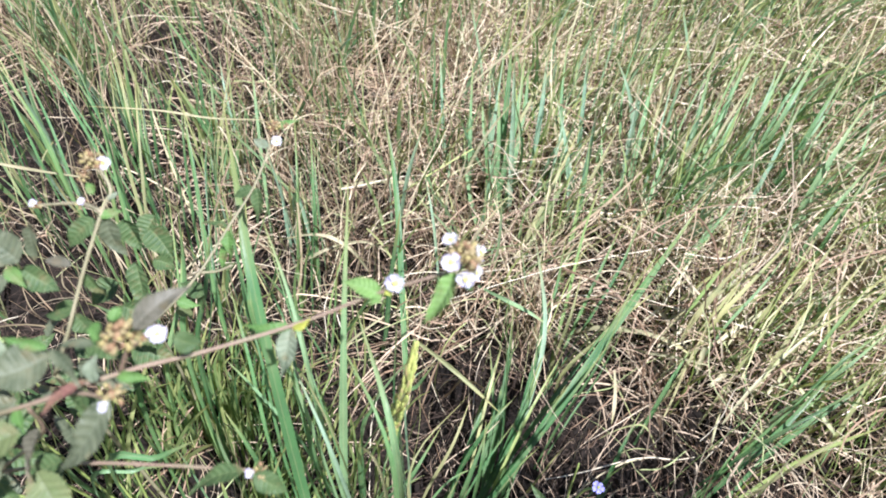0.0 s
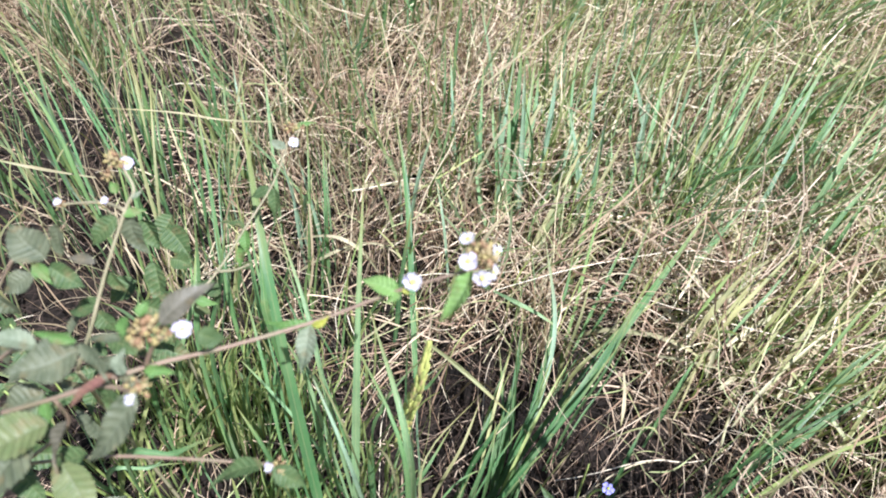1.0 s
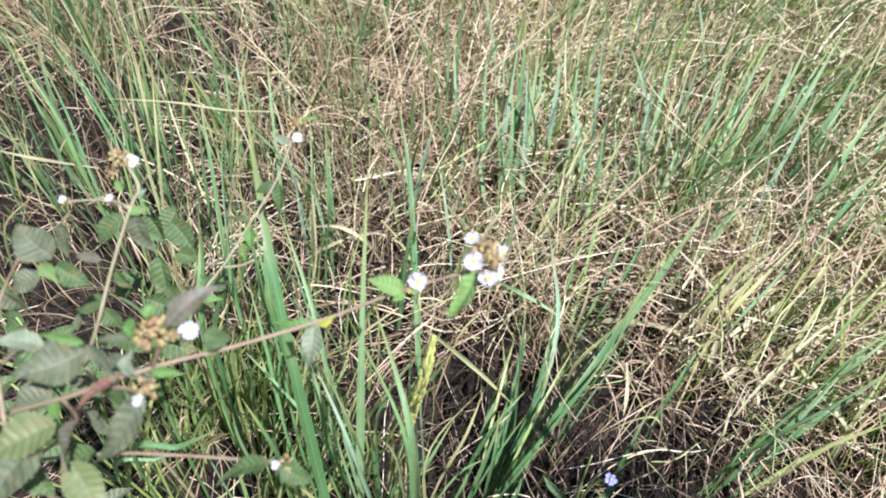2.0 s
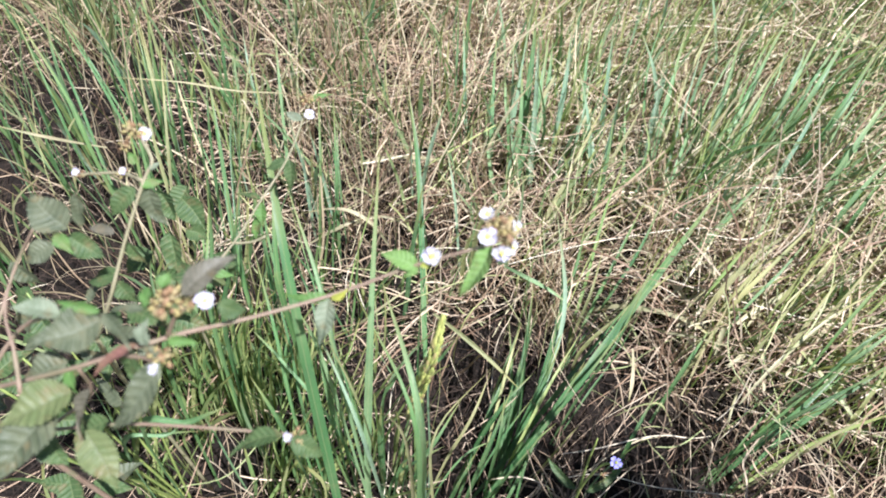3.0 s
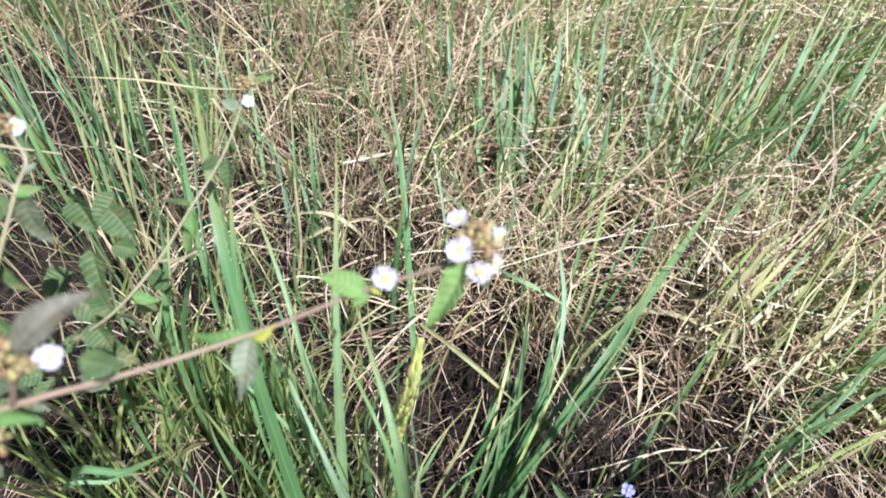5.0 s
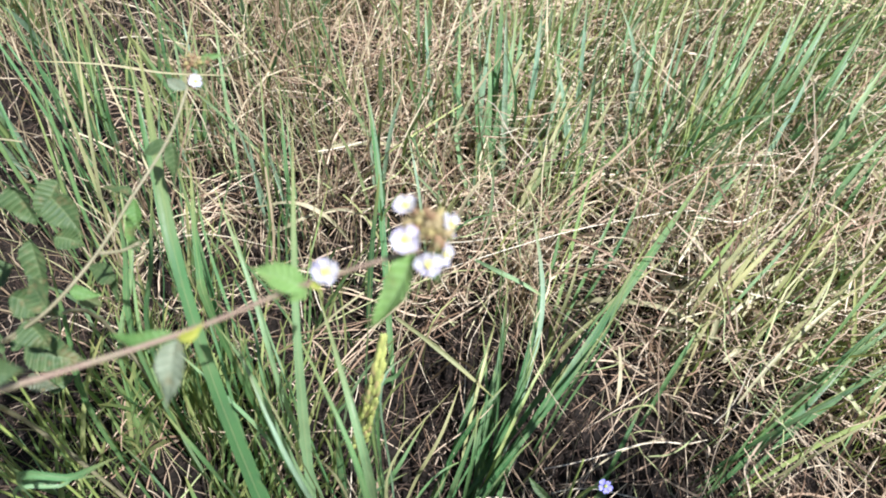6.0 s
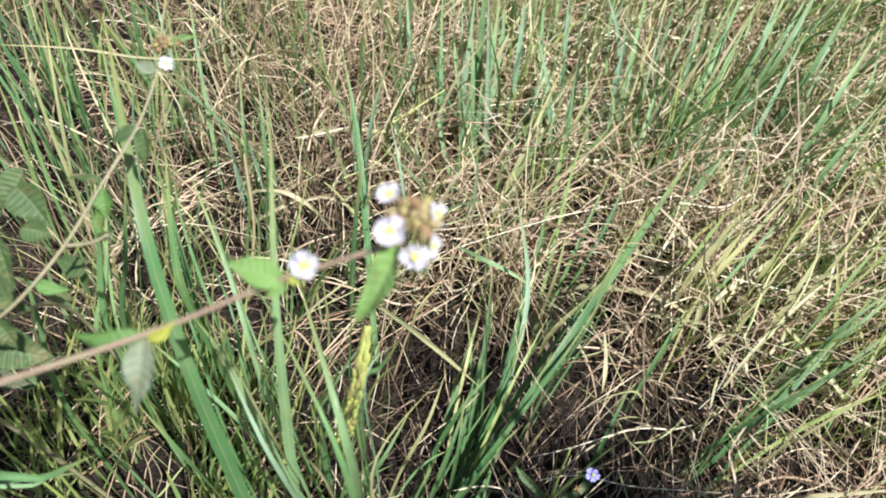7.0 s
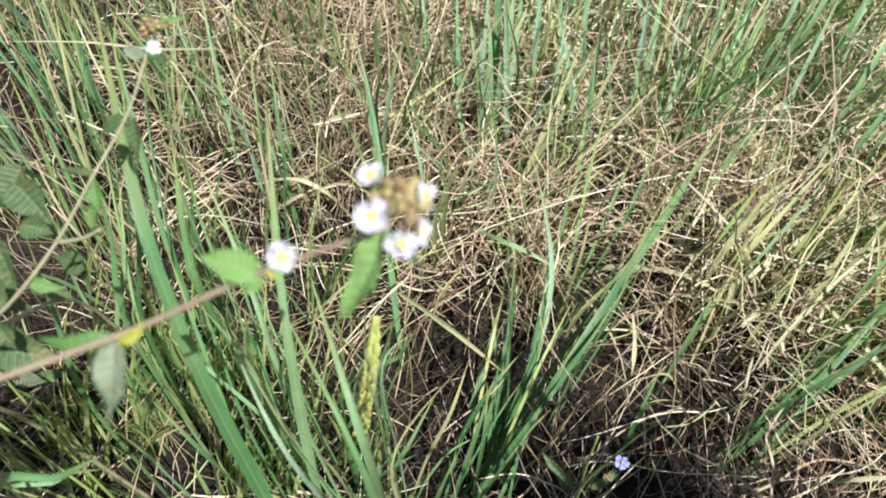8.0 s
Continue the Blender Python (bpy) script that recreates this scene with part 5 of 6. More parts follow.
plant = rice_plant(0.124, 0.965, "slim")
blade(plant, (0.111, 0.973, 0), (0.115, 0.999, 0.060), (0.133, 1.113, 0.240), (0.140, 1.190, 0.340), 0.015)
blade(plant, (0.108, 0.971, 0), (0.109, 0.982, 0.060), (0.112, 1.020, 0.200), (0.110, 1.078, 0.280), 0.014, "pale")
blade(plant, (0.105, 0.961, 0), (0.115, 0.983, 0.060), (0.150, 1.067, 0.220), (0.171, 1.183, 0.300), 0.014, "pale")
blade(plant, (0.104, 0.969, 0), (0.100, 0.982, 0.060), (0.090, 1.014, 0.160), (0.087, 1.083, 0.220), 0.011)
blade(plant, (0.078, 0.894, 0), (0.069, 0.926, 0.050), (0.051, 0.988, 0.120), (0.043, 1.059, 0.180), 0.011, "pale")
blade(plant, (0.180, 0.996, 0), (0.187, 1.024, 0.080), (0.204, 1.094, 0.220), (0.218, 1.192, 0.300), 0.013, "blue")
blade(plant, (0.143, 0.961, 0), (0.143, 0.989, 0.080), (0.142, 1.067, 0.240), (0.144, 1.150, 0.320), 0.013, "blue")
blade(plant, (0.058, 0.985, 0), (0.058, 1.007, 0.060), (0.057, 1.080, 0.200), (0.063, 1.180, 0.280), 0.010, "pale")
blade(plant, (0.208, 0.955, 0), (0.216, 0.977, 0.060), (0.239, 1.037, 0.180), (0.264, 1.143, 0.240), 0.010, "blue")
blade(plant, (0.137, 0.994, 0), (0.142, 0.995, 0.059), (0.159, 0.997, 0.195), (0.137, 1.096, 0.273), 0.010)
blade(plant, (0.126, 0.960, 0), (0.136, 0.994, 0.052), (0.174, 1.126, 0.192), (0.184, 1.215, 0.261), 0.011, "pale")
blade(plant, (0.125, 0.957, 0), (0.117, 0.984, 0.050), (0.087, 1.075, 0.167), (0.084, 1.150, 0.233), 0.010, "pale")

plant = rice_plant(0.131, 0.815, "slim")
blade(plant, (0.131, 0.815, 0), (0.149, 0.837, 0.050), (0.207, 0.904, 0.160), (0.285, 1.053, 0.220), 0.011, "yellow")

plant = rice_plant(0.288, 1.049, "slim")
blade(plant, (0.295, 1.040, 0), (0.294, 1.061, 0.080), (0.293, 1.114, 0.220), (0.307, 1.214, 0.300), 0.011, "blue")
blade(plant, (0.281, 1.058, 0), (0.271, 1.074, 0.076), (0.248, 1.115, 0.209), (0.276, 1.286, 0.285), 0.009, "pale")

plant = rice_plant(0.007, 1.059, "slim")
blade(plant, (0.007, 1.059, 0), (0.005, 1.076, 0.060), (-0.002, 1.134, 0.200), (-0.007, 1.261, 0.280), 0.010, "blue")

plant = rice_plant(0.020, 0.294, "fan")
blade(plant, (0.047, 0.330, 0), (0.172, 0.459, 0.130), (0.342, 0.666, 0.185), (0.490, 0.856, 0.210), 0.0150, "deep")
blade(plant, (0.018, 0.296, 0), (0.098, 0.376, 0.100), (0.224, 0.510, 0.190), (0.335, 0.674, 0.220), 0.0120, "deep")
blade(plant, (-0.009, 0.261, 0), (0.071, 0.341, 0.100), (0.171, 0.438, 0.170), (0.265, 0.550, 0.200), 0.0078, "deep")
blade(plant, (0.064, 0.355, 0), (0.080, 0.430, 0.080), (0.101, 0.525, 0.150), (0.117, 0.614, 0.180), 0.0086, "deep")
blade(plant, (0.045, 0.334, 0), (0.079, 0.384, 0.080), (0.121, 0.446, 0.150), (0.152, 0.509, 0.180), 0.0086, "deep")
blade(plant, (-0.010, 0.252, 0), (0.055, 0.322, 0.080), (0.138, 0.410, 0.150), (0.186, 0.480, 0.180), 0.0095, "deep")
blade(plant, (-0.052, 0.323, 0), (-0.022, 0.352, 0.100), (0.014, 0.385, 0.180), (0.040, 0.437, 0.220), 0.0062, "yellow")
blade(plant, (-0.012, 0.268, 0), (0.013, 0.306, 0.100), (0.042, 0.352, 0.180), (0.069, 0.411, 0.220), 0.0078, "deep")
blade(plant, (-0.034, 0.277, 0), (-0.020, 0.287, 0.080), (-0.001, 0.302, 0.160), (0.025, 0.336, 0.200), 0.0078, "deep")
blade(plant, (-0.000, 0.267, 0), (0.030, 0.289, 0.080), (0.067, 0.315, 0.150), (0.114, 0.362, 0.180), 0.0070, "deep")
blade(plant, (0.051, 0.320, 0), (0.062, 0.382, 0.060), (0.079, 0.470, 0.120), (0.075, 0.571, 0.160), 0.0070, "deep")
blade(plant, (0.078, 0.326, 0), (0.086, 0.389, 0.080), (0.097, 0.479, 0.160), (0.102, 0.593, 0.200), 0.0055, "deep")
blade(plant, (0.052, 0.334, 0), (0.087, 0.397, 0.100), (0.128, 0.473, 0.170), (0.152, 0.561, 0.200), 0.0062, "deep")
blade(plant, (0.031, 0.297, 0), (0.041, 0.323, 0.100), (0.053, 0.355, 0.180), (0.060, 0.404, 0.220), 0.0062, "deep")
blade(plant, (-0.006, 0.295, 0), (0.074, 0.375, 0.067), (0.217, 0.540, 0.120), (0.371, 0.723, 0.134), 0.0078, "deep")
blade(plant, (0.024, 0.232, 0), (0.055, 0.281, 0.056), (0.094, 0.342, 0.106), (0.125, 0.409, 0.127), 0.0062, "deep")
blade(plant, (0.053, 0.216, 0), (0.074, 0.276, 0.089), (0.099, 0.347, 0.161), (0.134, 0.375, 0.196), 0.0070, "deep")
blade(plant, (0.076, 0.400, 0), (0.084, 0.424, 0.070), (0.098, 0.502, 0.145), (0.119, 0.632, 0.165), 0.0100, "deep")
blade(plant, (0.100, 0.400, 0), (0.128, 0.458, 0.120), (0.160, 0.565, 0.205), (0.143, 0.678, 0.305), 0.0100, "blue")
blade(plant, (0.200, 0.560, 0), (0.214, 0.570, 0.070), (0.291, 0.615, 0.140), (0.365, 0.656, 0.190), 0.0085, "yellow")
rnd = random.Random(17)
for k in range(12):
    fx, fy = 0.045 + rnd.gauss(0, 0.03), 0.315 + rnd.gauss(0, 0.035)
    a, far, h = rnd.gauss(0.90, 0.28), rnd.uniform(0.12, 0.27), rnd.uniform(0.10, 0.19)
    dx, dy = far * math.cos(a), far * math.sin(a)
    blade(plant, (fx, fy, 0), (fx + 0.28 * dx, fy + 0.28 * dy, 0.55 * h), (fx + 0.64 * dx, fy + 0.64 * dy, 0.92 * h), (fx + dx, fy + dy, h), rnd.uniform(0.005, 0.009), rnd.choice(("deep", "deep", "deep", "", "shoot")))

plant = rice_plant(0.164, 0.545, "fan")
blade(plant, (0.189, 0.565, 0), (0.238, 0.625, 0.080), (0.308, 0.711, 0.160), (0.373, 0.831, 0.200), 0.0086, "deep")
blade(plant, (0.178, 0.549, 0), (0.217, 0.613, 0.080), (0.272, 0.704, 0.160), (0.328, 0.802, 0.200), 0.0078, "deep")
blade(plant, (0.145, 0.546, 0), (0.166, 0.600, 0.080), (0.196, 0.677, 0.160), (0.217, 0.759, 0.200), 0.0070, "deep")
blade(plant, (0.180, 0.563, 0), (0.190, 0.578, 0.080), (0.209, 0.605, 0.180), (0.230, 0.668, 0.220), 0.0062, "yellow")
blade(plant, (0.126, 0.505, 0), (0.182, 0.539, 0.100), (0.249, 0.579, 0.170), (0.293, 0.616, 0.200), 0.0055, "yellow")

plant = rice_plant(0.132, 0.409, "fan")
blade(plant, (0.087, 0.390, 0), (0.123, 0.470, 0.080), (0.166, 0.608, 0.140), (0.177, 0.746, 0.160), 0.0086, "deep")
blade(plant, (0.151, 0.420, 0), (0.194, 0.469, 0.100), (0.246, 0.527, 0.160), (0.298, 0.619, 0.180), 0.0062, "deep")
blade(plant, (0.156, 0.417, 0), (0.205, 0.475, 0.066), (0.263, 0.544, 0.105), (0.333, 0.659, 0.118), 0.0039, "deep")

plant = rice_plant(0.231, 0.343, "fan")
blade(plant, (0.231, 0.343, 0), (0.244, 0.363, 0.050), (0.269, 0.404, 0.120), (0.310, 0.466, 0.120), 0.0070, "deep")

plant = rice_plant(0.400, 0.595, "leaning")
blade(plant, (0.394, 0.584, 0), (0.408, 0.600, 0.150), (0.440, 0.628, 0.205), (0.474, 0.657, 0.243), 0.0130, "yellow")
blade(plant, (0.385, 0.595, 0), (0.401, 0.613, 0.150), (0.433, 0.643, 0.205), (0.464, 0.671, 0.238), 0.0105, "shoot")
blade(plant, (0.408, 0.578, 0), (0.425, 0.595, 0.140), (0.457, 0.621, 0.191), (0.492, 0.654, 0.224), 0.0090, "yellow")
blade(plant, (0.436, 0.595, 0), (0.454, 0.610, 0.150), (0.514, 0.656, 0.215), (0.576, 0.703, 0.266), 0.0080, "shoot")
blade(plant, (0.446, 0.581, 0), (0.464, 0.597, 0.145), (0.520, 0.641, 0.205), (0.567, 0.686, 0.252), 0.0060, "pale")
blade(plant, (0.511, 0.600, 0), (0.527, 0.612, 0.140), (0.559, 0.641, 0.196), (0.592, 0.671, 0.247), 0.0085, "yellow")

plant = rice_plant(0.400, 0.352, "leaning")
blade(plant, (0.400, 0.352, 0), (0.440, 0.380, 0.070), (0.526, 0.439, 0.130), (0.655, 0.548, 0.190), 0.0105, "")
blade(plant, (0.420, 0.340, 0), (0.513, 0.416, 0.075), (0.594, 0.460, 0.130), (0.690, 0.510, 0.185), 0.0120, "")
blade(plant, (0.430, 0.345, 0), (0.523, 0.389, 0.065), (0.577, 0.407, 0.110), (0.655, 0.424, 0.155), 0.0100, "shoot")
blade(plant, (0.390, 0.365, 0), (0.440, 0.392, 0.060), (0.500, 0.440, 0.100), (0.560, 0.480, 0.130), 0.0065, "yellow")

plant = rice_plant(0.410, 0.904, "leaning")
blade(plant, (0.369, 0.916, 0), (0.383, 0.968, 0.100), (0.407, 1.057, 0.220), (0.454, 1.202, 0.300), 0.013, "pale")
blade(plant, (0.365, 0.909, 0), (0.391, 0.968, 0.100), (0.444, 1.087, 0.240), (0.546, 1.277, 0.320), 0.010, "yellow")
blade(plant, (0.436, 0.902, 0), (0.468, 0.963, 0.100), (0.514, 1.049, 0.200), (0.580, 1.227, 0.300), 0.014, "pale")
blade(plant, (0.478, 0.893, 0), (0.520, 0.972, 0.100), (0.593, 1.108, 0.220), (0.632, 1.178, 0.300), 0.013, "pale")
blade(plant, (0.341, 0.936, 0), (0.336, 0.956, 0.060), (0.325, 1.004, 0.160), (0.324, 1.072, 0.220), 0.010, "pale")
blade(plant, (0.379, 0.854, 0), (0.392, 0.880, 0.060), (0.422, 0.942, 0.160), (0.492, 1.095, 0.220), 0.010, "pale")
blade(plant, (0.396, 0.905, 0), (0.409, 0.945, 0.080), (0.441, 1.045, 0.220), (0.480, 1.158, 0.300), 0.013, "blue")
blade(plant, (0.353, 0.903, 0), (0.362, 0.944, 0.080), (0.382, 1.034, 0.200), (0.401, 1.128, 0.280), 0.011, "blue")
blade(plant, (0.470, 0.899, 0), (0.522, 0.979, 0.084), (0.610, 1.171, 0.185), (0.696, 1.296, 0.253), 0.008)
blade(plant, (0.463, 0.902, 0), (0.522, 0.982, 0.081), (0.624, 1.168, 0.179), (0.633, 1.174, 0.244), 0.008, "pale")
blade(plant, (0.457, 0.929, 0), (0.480, 1.005, 0.076), (0.512, 1.113, 0.151), (0.660, 1.347, 0.227), 0.012, "pale")

plant = rice_plant(0.384, 1.031, "leaning")
blade(plant, (0.384, 1.031, 0), (0.387, 1.088, 0.100), (0.392, 1.187, 0.220), (0.455, 1.319, 0.300), 0.011)

plant = rice_plant(0.580, 0.934, "leaning")
blade(plant, (0.571, 0.951, 0), (0.593, 0.977, 0.080), (0.632, 1.025, 0.180), (0.661, 1.065, 0.220), 0.011, "pale")
blade(plant, (0.586, 0.957, 0), (0.608, 0.999, 0.080), (0.665, 1.103, 0.220), (0.694, 1.162, 0.300), 0.013, "blue")
blade(plant, (0.582, 0.870, 0), (0.606, 0.903, 0.080), (0.656, 0.973, 0.200), (0.714, 1.062, 0.280), 0.011, "blue")
blade(plant, (0.595, 0.943, 0), (0.633, 1.002, 0.052), (0.701, 1.107, 0.117), (0.727, 1.112, 0.143), 0.007, "pale")
blade(plant, (0.568, 0.950, 0), (0.599, 0.997, 0.075), (0.676, 1.113, 0.208), (0.726, 1.197, 0.283), 0.009)

plant = rice_plant(0.407, 0.751, "leaning")
blade(plant, (0.378, 0.797, 0), (0.407, 0.836, 0.060), (0.474, 0.928, 0.160), (0.553, 1.062, 0.220), 0.011)
blade(plant, (0.398, 0.734, 0), (0.437, 0.767, 0.060), (0.512, 0.829, 0.140), (0.564, 0.880, 0.180), 0.011, "pale")
blade(plant, (0.390, 0.738, 0), (0.427, 0.766, 0.060), (0.499, 0.821, 0.139), (0.509, 0.857, 0.179), 0.009, "pale")
blade(plant, (0.461, 0.737, 0), (0.494, 0.756, 0.057), (0.556, 0.791, 0.132), (0.609, 0.901, 0.170), 0.008, "pale")

plant = rice_plant(0.222, 0.739, "leaning")
blade(plant, (0.222, 0.739, 0), (0.234, 0.782, 0.050), (0.259, 0.868, 0.120), (0.278, 0.953, 0.160), 0.010)

plant = rice_plant(0.227, 0.882, "leaning")
blade(plant, (0.223, 0.885, 0), (0.245, 0.906, 0.060), (0.310, 0.965, 0.180), (0.347, 1.014, 0.240), 0.009, "yellow")
blade(plant, (0.230, 0.879, 0), (0.262, 0.892, 0.057), (0.353, 0.930, 0.171), (0.347, 1.015, 0.228), 0.008)

plant = rice_plant(0.401, 0.330, "leaning")
blade(plant, (0.382, 0.352, 0), (0.446, 0.395, 0.120), (0.537, 0.457, 0.200), (0.640, 0.540, 0.240), 0.0078, "deep")
blade(plant, (0.380, 0.370, 0), (0.435, 0.386, 0.120), (0.513, 0.409, 0.220), (0.625, 0.456, 0.260), 0.0062, "deep")
blade(plant, (0.428, 0.336, 0), (0.476, 0.353, 0.120), (0.533, 0.374, 0.200), (0.619, 0.415, 0.240), 0.0055, "yellow")
blade(plant, (0.378, 0.334, 0), (0.397, 0.355, 0.060), (0.442, 0.405, 0.140), (0.536, 0.497, 0.180), 0.0039, "deep")
blade(plant, (0.425, 0.303, 0), (0.446, 0.325, 0.080), (0.476, 0.355, 0.160), (0.520, 0.394, 0.200), 0.0031, "yellow")
blade(plant, (0.381, 0.358, 0), (0.461, 0.408, 0.078), (0.585, 0.479, 0.140), (0.686, 0.580, 0.170), 0.0047, "deep")

plant = rice_plant(0.510, 0.488, "leaning")
blade(plant, (0.504, 0.498, 0), (0.520, 0.519, 0.060), (0.560, 0.571, 0.160), (0.648, 0.669, 0.200), 0.009, "yellow")
blade(plant, (0.529, 0.474, 0), (0.542, 0.490, 0.100), (0.568, 0.523, 0.240), (0.635, 0.585, 0.300), 0.009)
blade(plant, (0.554, 0.546, 0), (0.573, 0.563, 0.080), (0.615, 0.601, 0.200), (0.692, 0.678, 0.280), 0.008, "yellow")
blade(plant, (0.441, 0.494, 0), (0.463, 0.518, 0.060), (0.516, 0.575, 0.160), (0.568, 0.635, 0.220), 0.007, "yellow")
blade(plant, (0.527, 0.457, 0), (0.556, 0.476, 0.100), (0.598, 0.503, 0.200), (0.667, 0.540, 0.240), 0.008, "pale")
blade(plant, (0.500, 0.476, 0), (0.503, 0.502, 0.053), (0.511, 0.564, 0.141), (0.633, 0.646, 0.176), 0.006)
blade(plant, (0.518, 0.471, 0), (0.559, 0.485, 0.100), (0.617, 0.504, 0.200), (0.693, 0.556, 0.240), 0.007, "pale")

plant = rice_plant(0.658, 0.728, "leaning")
blade(plant, (0.658, 0.728, 0), (0.671, 0.745, 0.080), (0.699, 0.782, 0.200), (0.758, 0.851, 0.280), 0.009)

plant = rice_plant(0.580, 0.633, "leaning")
blade(plant, (0.580, 0.633, 0), (0.601, 0.655, 0.080), (0.639, 0.696, 0.180), (0.690, 0.749, 0.260), 0.008, "yellow")

plant = rice_plant(0.393, 0.543, "leaning")
blade(plant, (0.393, 0.543, 0), (0.417, 0.570, 0.060), (0.469, 0.630, 0.150), (0.517, 0.683, 0.200), 0.008, "yellow")

plant = rice_plant(0.325, 0.462, "leaning")
blade(plant, (0.325, 0.462, 0), (0.342, 0.484, 0.060), (0.371, 0.521, 0.130), (0.408, 0.567, 0.160), 0.008)

plant = rice_plant(0.587, 0.387, "leaning")
blade(plant, (0.592, 0.400, 0), (0.598, 0.414, 0.060), (0.613, 0.445, 0.160), (0.656, 0.500, 0.200), 0.008, "yellow")
blade(plant, (0.581, 0.374, 0), (0.599, 0.403, 0.047), (0.642, 0.471, 0.124), (0.697, 0.531, 0.155), 0.005)

plant = rice_plant(0.654, 0.961, "leaning")
blade(plant, (0.673, 0.954, 0), (0.683, 0.964, 0.080), (0.712, 0.992, 0.240), (0.823, 1.136, 0.320), 0.013)
blade(plant, (0.627, 0.998, 0), (0.641, 1.009, 0.100), (0.673, 1.034, 0.260), (0.793, 1.201, 0.340), 0.013, "pale")
blade(plant, (0.570, 0.978, 0), (0.585, 0.994, 0.080), (0.629, 1.040, 0.240), (0.738, 1.211, 0.320), 0.011, "pale")
blade(plant, (0.640, 0.941, 0), (0.673, 0.971, 0.065), (0.769, 1.058, 0.196), (0.886, 1.211, 0.261), 0.010, "pale")
blade(plant, (0.715, 0.925, 0), (0.719, 0.944, 0.069), (0.732, 0.995, 0.208), (0.855, 1.110, 0.278), 0.008, "pale")
blade(plant, (0.625, 0.993, 0), (0.644, 1.019, 0.088), (0.688, 1.079, 0.229), (0.800, 1.224, 0.300), 0.009, "pale")
blade(plant, (0.726, 0.939, 0), (0.754, 0.950, 0.059), (0.834, 0.984, 0.177), (0.936, 1.196, 0.235), 0.011, "pale")

plant = rice_plant(0.636, 0.780, "leaning")
blade(plant, (0.657, 0.831, 0), (0.675, 0.854, 0.100), (0.711, 0.899, 0.240), (0.806, 1.012, 0.320), 0.013, "pale")
blade(plant, (0.648, 0.763, 0), (0.658, 0.771, 0.080), (0.682, 0.791, 0.220), (0.767, 0.866, 0.300), 0.011, "pale")
blade(plant, (0.647, 0.799, 0), (0.687, 0.853, 0.079), (0.766, 0.962, 0.190), (0.851, 1.090, 0.254), 0.009, "pale")
blade(plant, (0.592, 0.728, 0), (0.612, 0.757, 0.052), (0.662, 0.829, 0.143), (0.832, 0.935, 0.195), 0.010)

plant = rice_plant(0.518, 0.981, "leaning")
blade(plant, (0.526, 1.007, 0), (0.549, 1.044, 0.080), (0.607, 1.136, 0.220), (0.700, 1.283, 0.300), 0.011)
blade(plant, (0.520, 1.007, 0), (0.560, 1.048, 0.072), (0.658, 1.150, 0.198), (0.704, 1.322, 0.270), 0.009, "pale")
blade(plant, (0.508, 0.931, 0), (0.520, 0.949, 0.073), (0.555, 1.002, 0.220), (0.677, 1.180, 0.294), 0.007)


# ---- dry blades lying over the straw ----
def dried_reed(width, *points, look_of="dry"):
    x, y, z = points[0]
    ob = thing("dried_reed", x, y, z, "long dry tan grass blade lying over the straw" if look_of == "dry" else "broken pale or yellowing grass blade over the straw", "reed", "dried reeds over the straw")
    blade(ob, *points, width, look_of)
    return ob


dried_reed(0.011, (-0.221, 0.981, 0.100), (-0.162, 0.975, 0.120), (-0.094, 0.978, 0.120), (0.013, 0.989, 0.090))
dried_reed(0.008, (-0.140, 0.784, 0.060), (-0.170, 0.766, 0.160), (-0.227, 0.781, 0.180), (-0.324, 0.817, 0.120))
dried_reed(0.007, (-0.296, 0.778, 0.080), (-0.248, 0.777, 0.120), (-0.207, 0.784, 0.140), (-0.185, 0.813, 0.120))
dried_reed(0.004, (-0.331, 0.956, 0.300), (-0.392, 0.886, 0.360), (-0.464, 0.856, 0.400), (-0.570, 0.841, 0.420))
dried_reed(0.009, (0.281, 0.538, 0.120), (0.273, 0.497, 0.130), (0.269, 0.471, 0.120), (0.266, 0.453, 0.100))
dried_reed(0.005, (-0.238, 0.840, 0.050), (-0.173, 0.815, 0.120), (-0.118, 0.800, 0.120), (-0.071, 0.795, 0.050))
dried_reed(0.006, (-0.612, 0.805, 0.300), (-0.634, 0.756, 0.360), (-0.656, 0.727, 0.400), (-0.714, 0.726, 0.420))
dried_reed(0.008, (0.447, 0.559, 0.100), (0.384, 0.556, 0.130), (0.343, 0.564, 0.130), (0.317, 0.592, 0.100))
dried_reed(0.007, (0.575, 0.289, 0.160), (0.520, 0.284, 0.170), (0.476, 0.285, 0.160), (0.461, 0.292, 0.120))
dried_reed(0.006, (0.632, 0.631, 0.100), (0.654, 0.605, 0.130), (0.688, 0.593, 0.140), (0.743, 0.591, 0.120))
dried_reed(0.008, (0.060, 0.673, 0.170), (0.098, 0.632, 0.190), (0.140, 0.612, 0.180), (0.185, 0.597, 0.150), look_of="pale")
dried_reed(0.0035, (0.699, 1.023, 0.220), (0.720, 0.952, 0.240), (0.757, 0.926, 0.230), (0.833, 0.891, 0.200))
dried_reed(0.009, (-0.044, 0.522, 0.240), (-0.004, 0.491, 0.235), (0.035, 0.462, 0.220), (0.083, 0.428, 0.190), look_of="yellow")


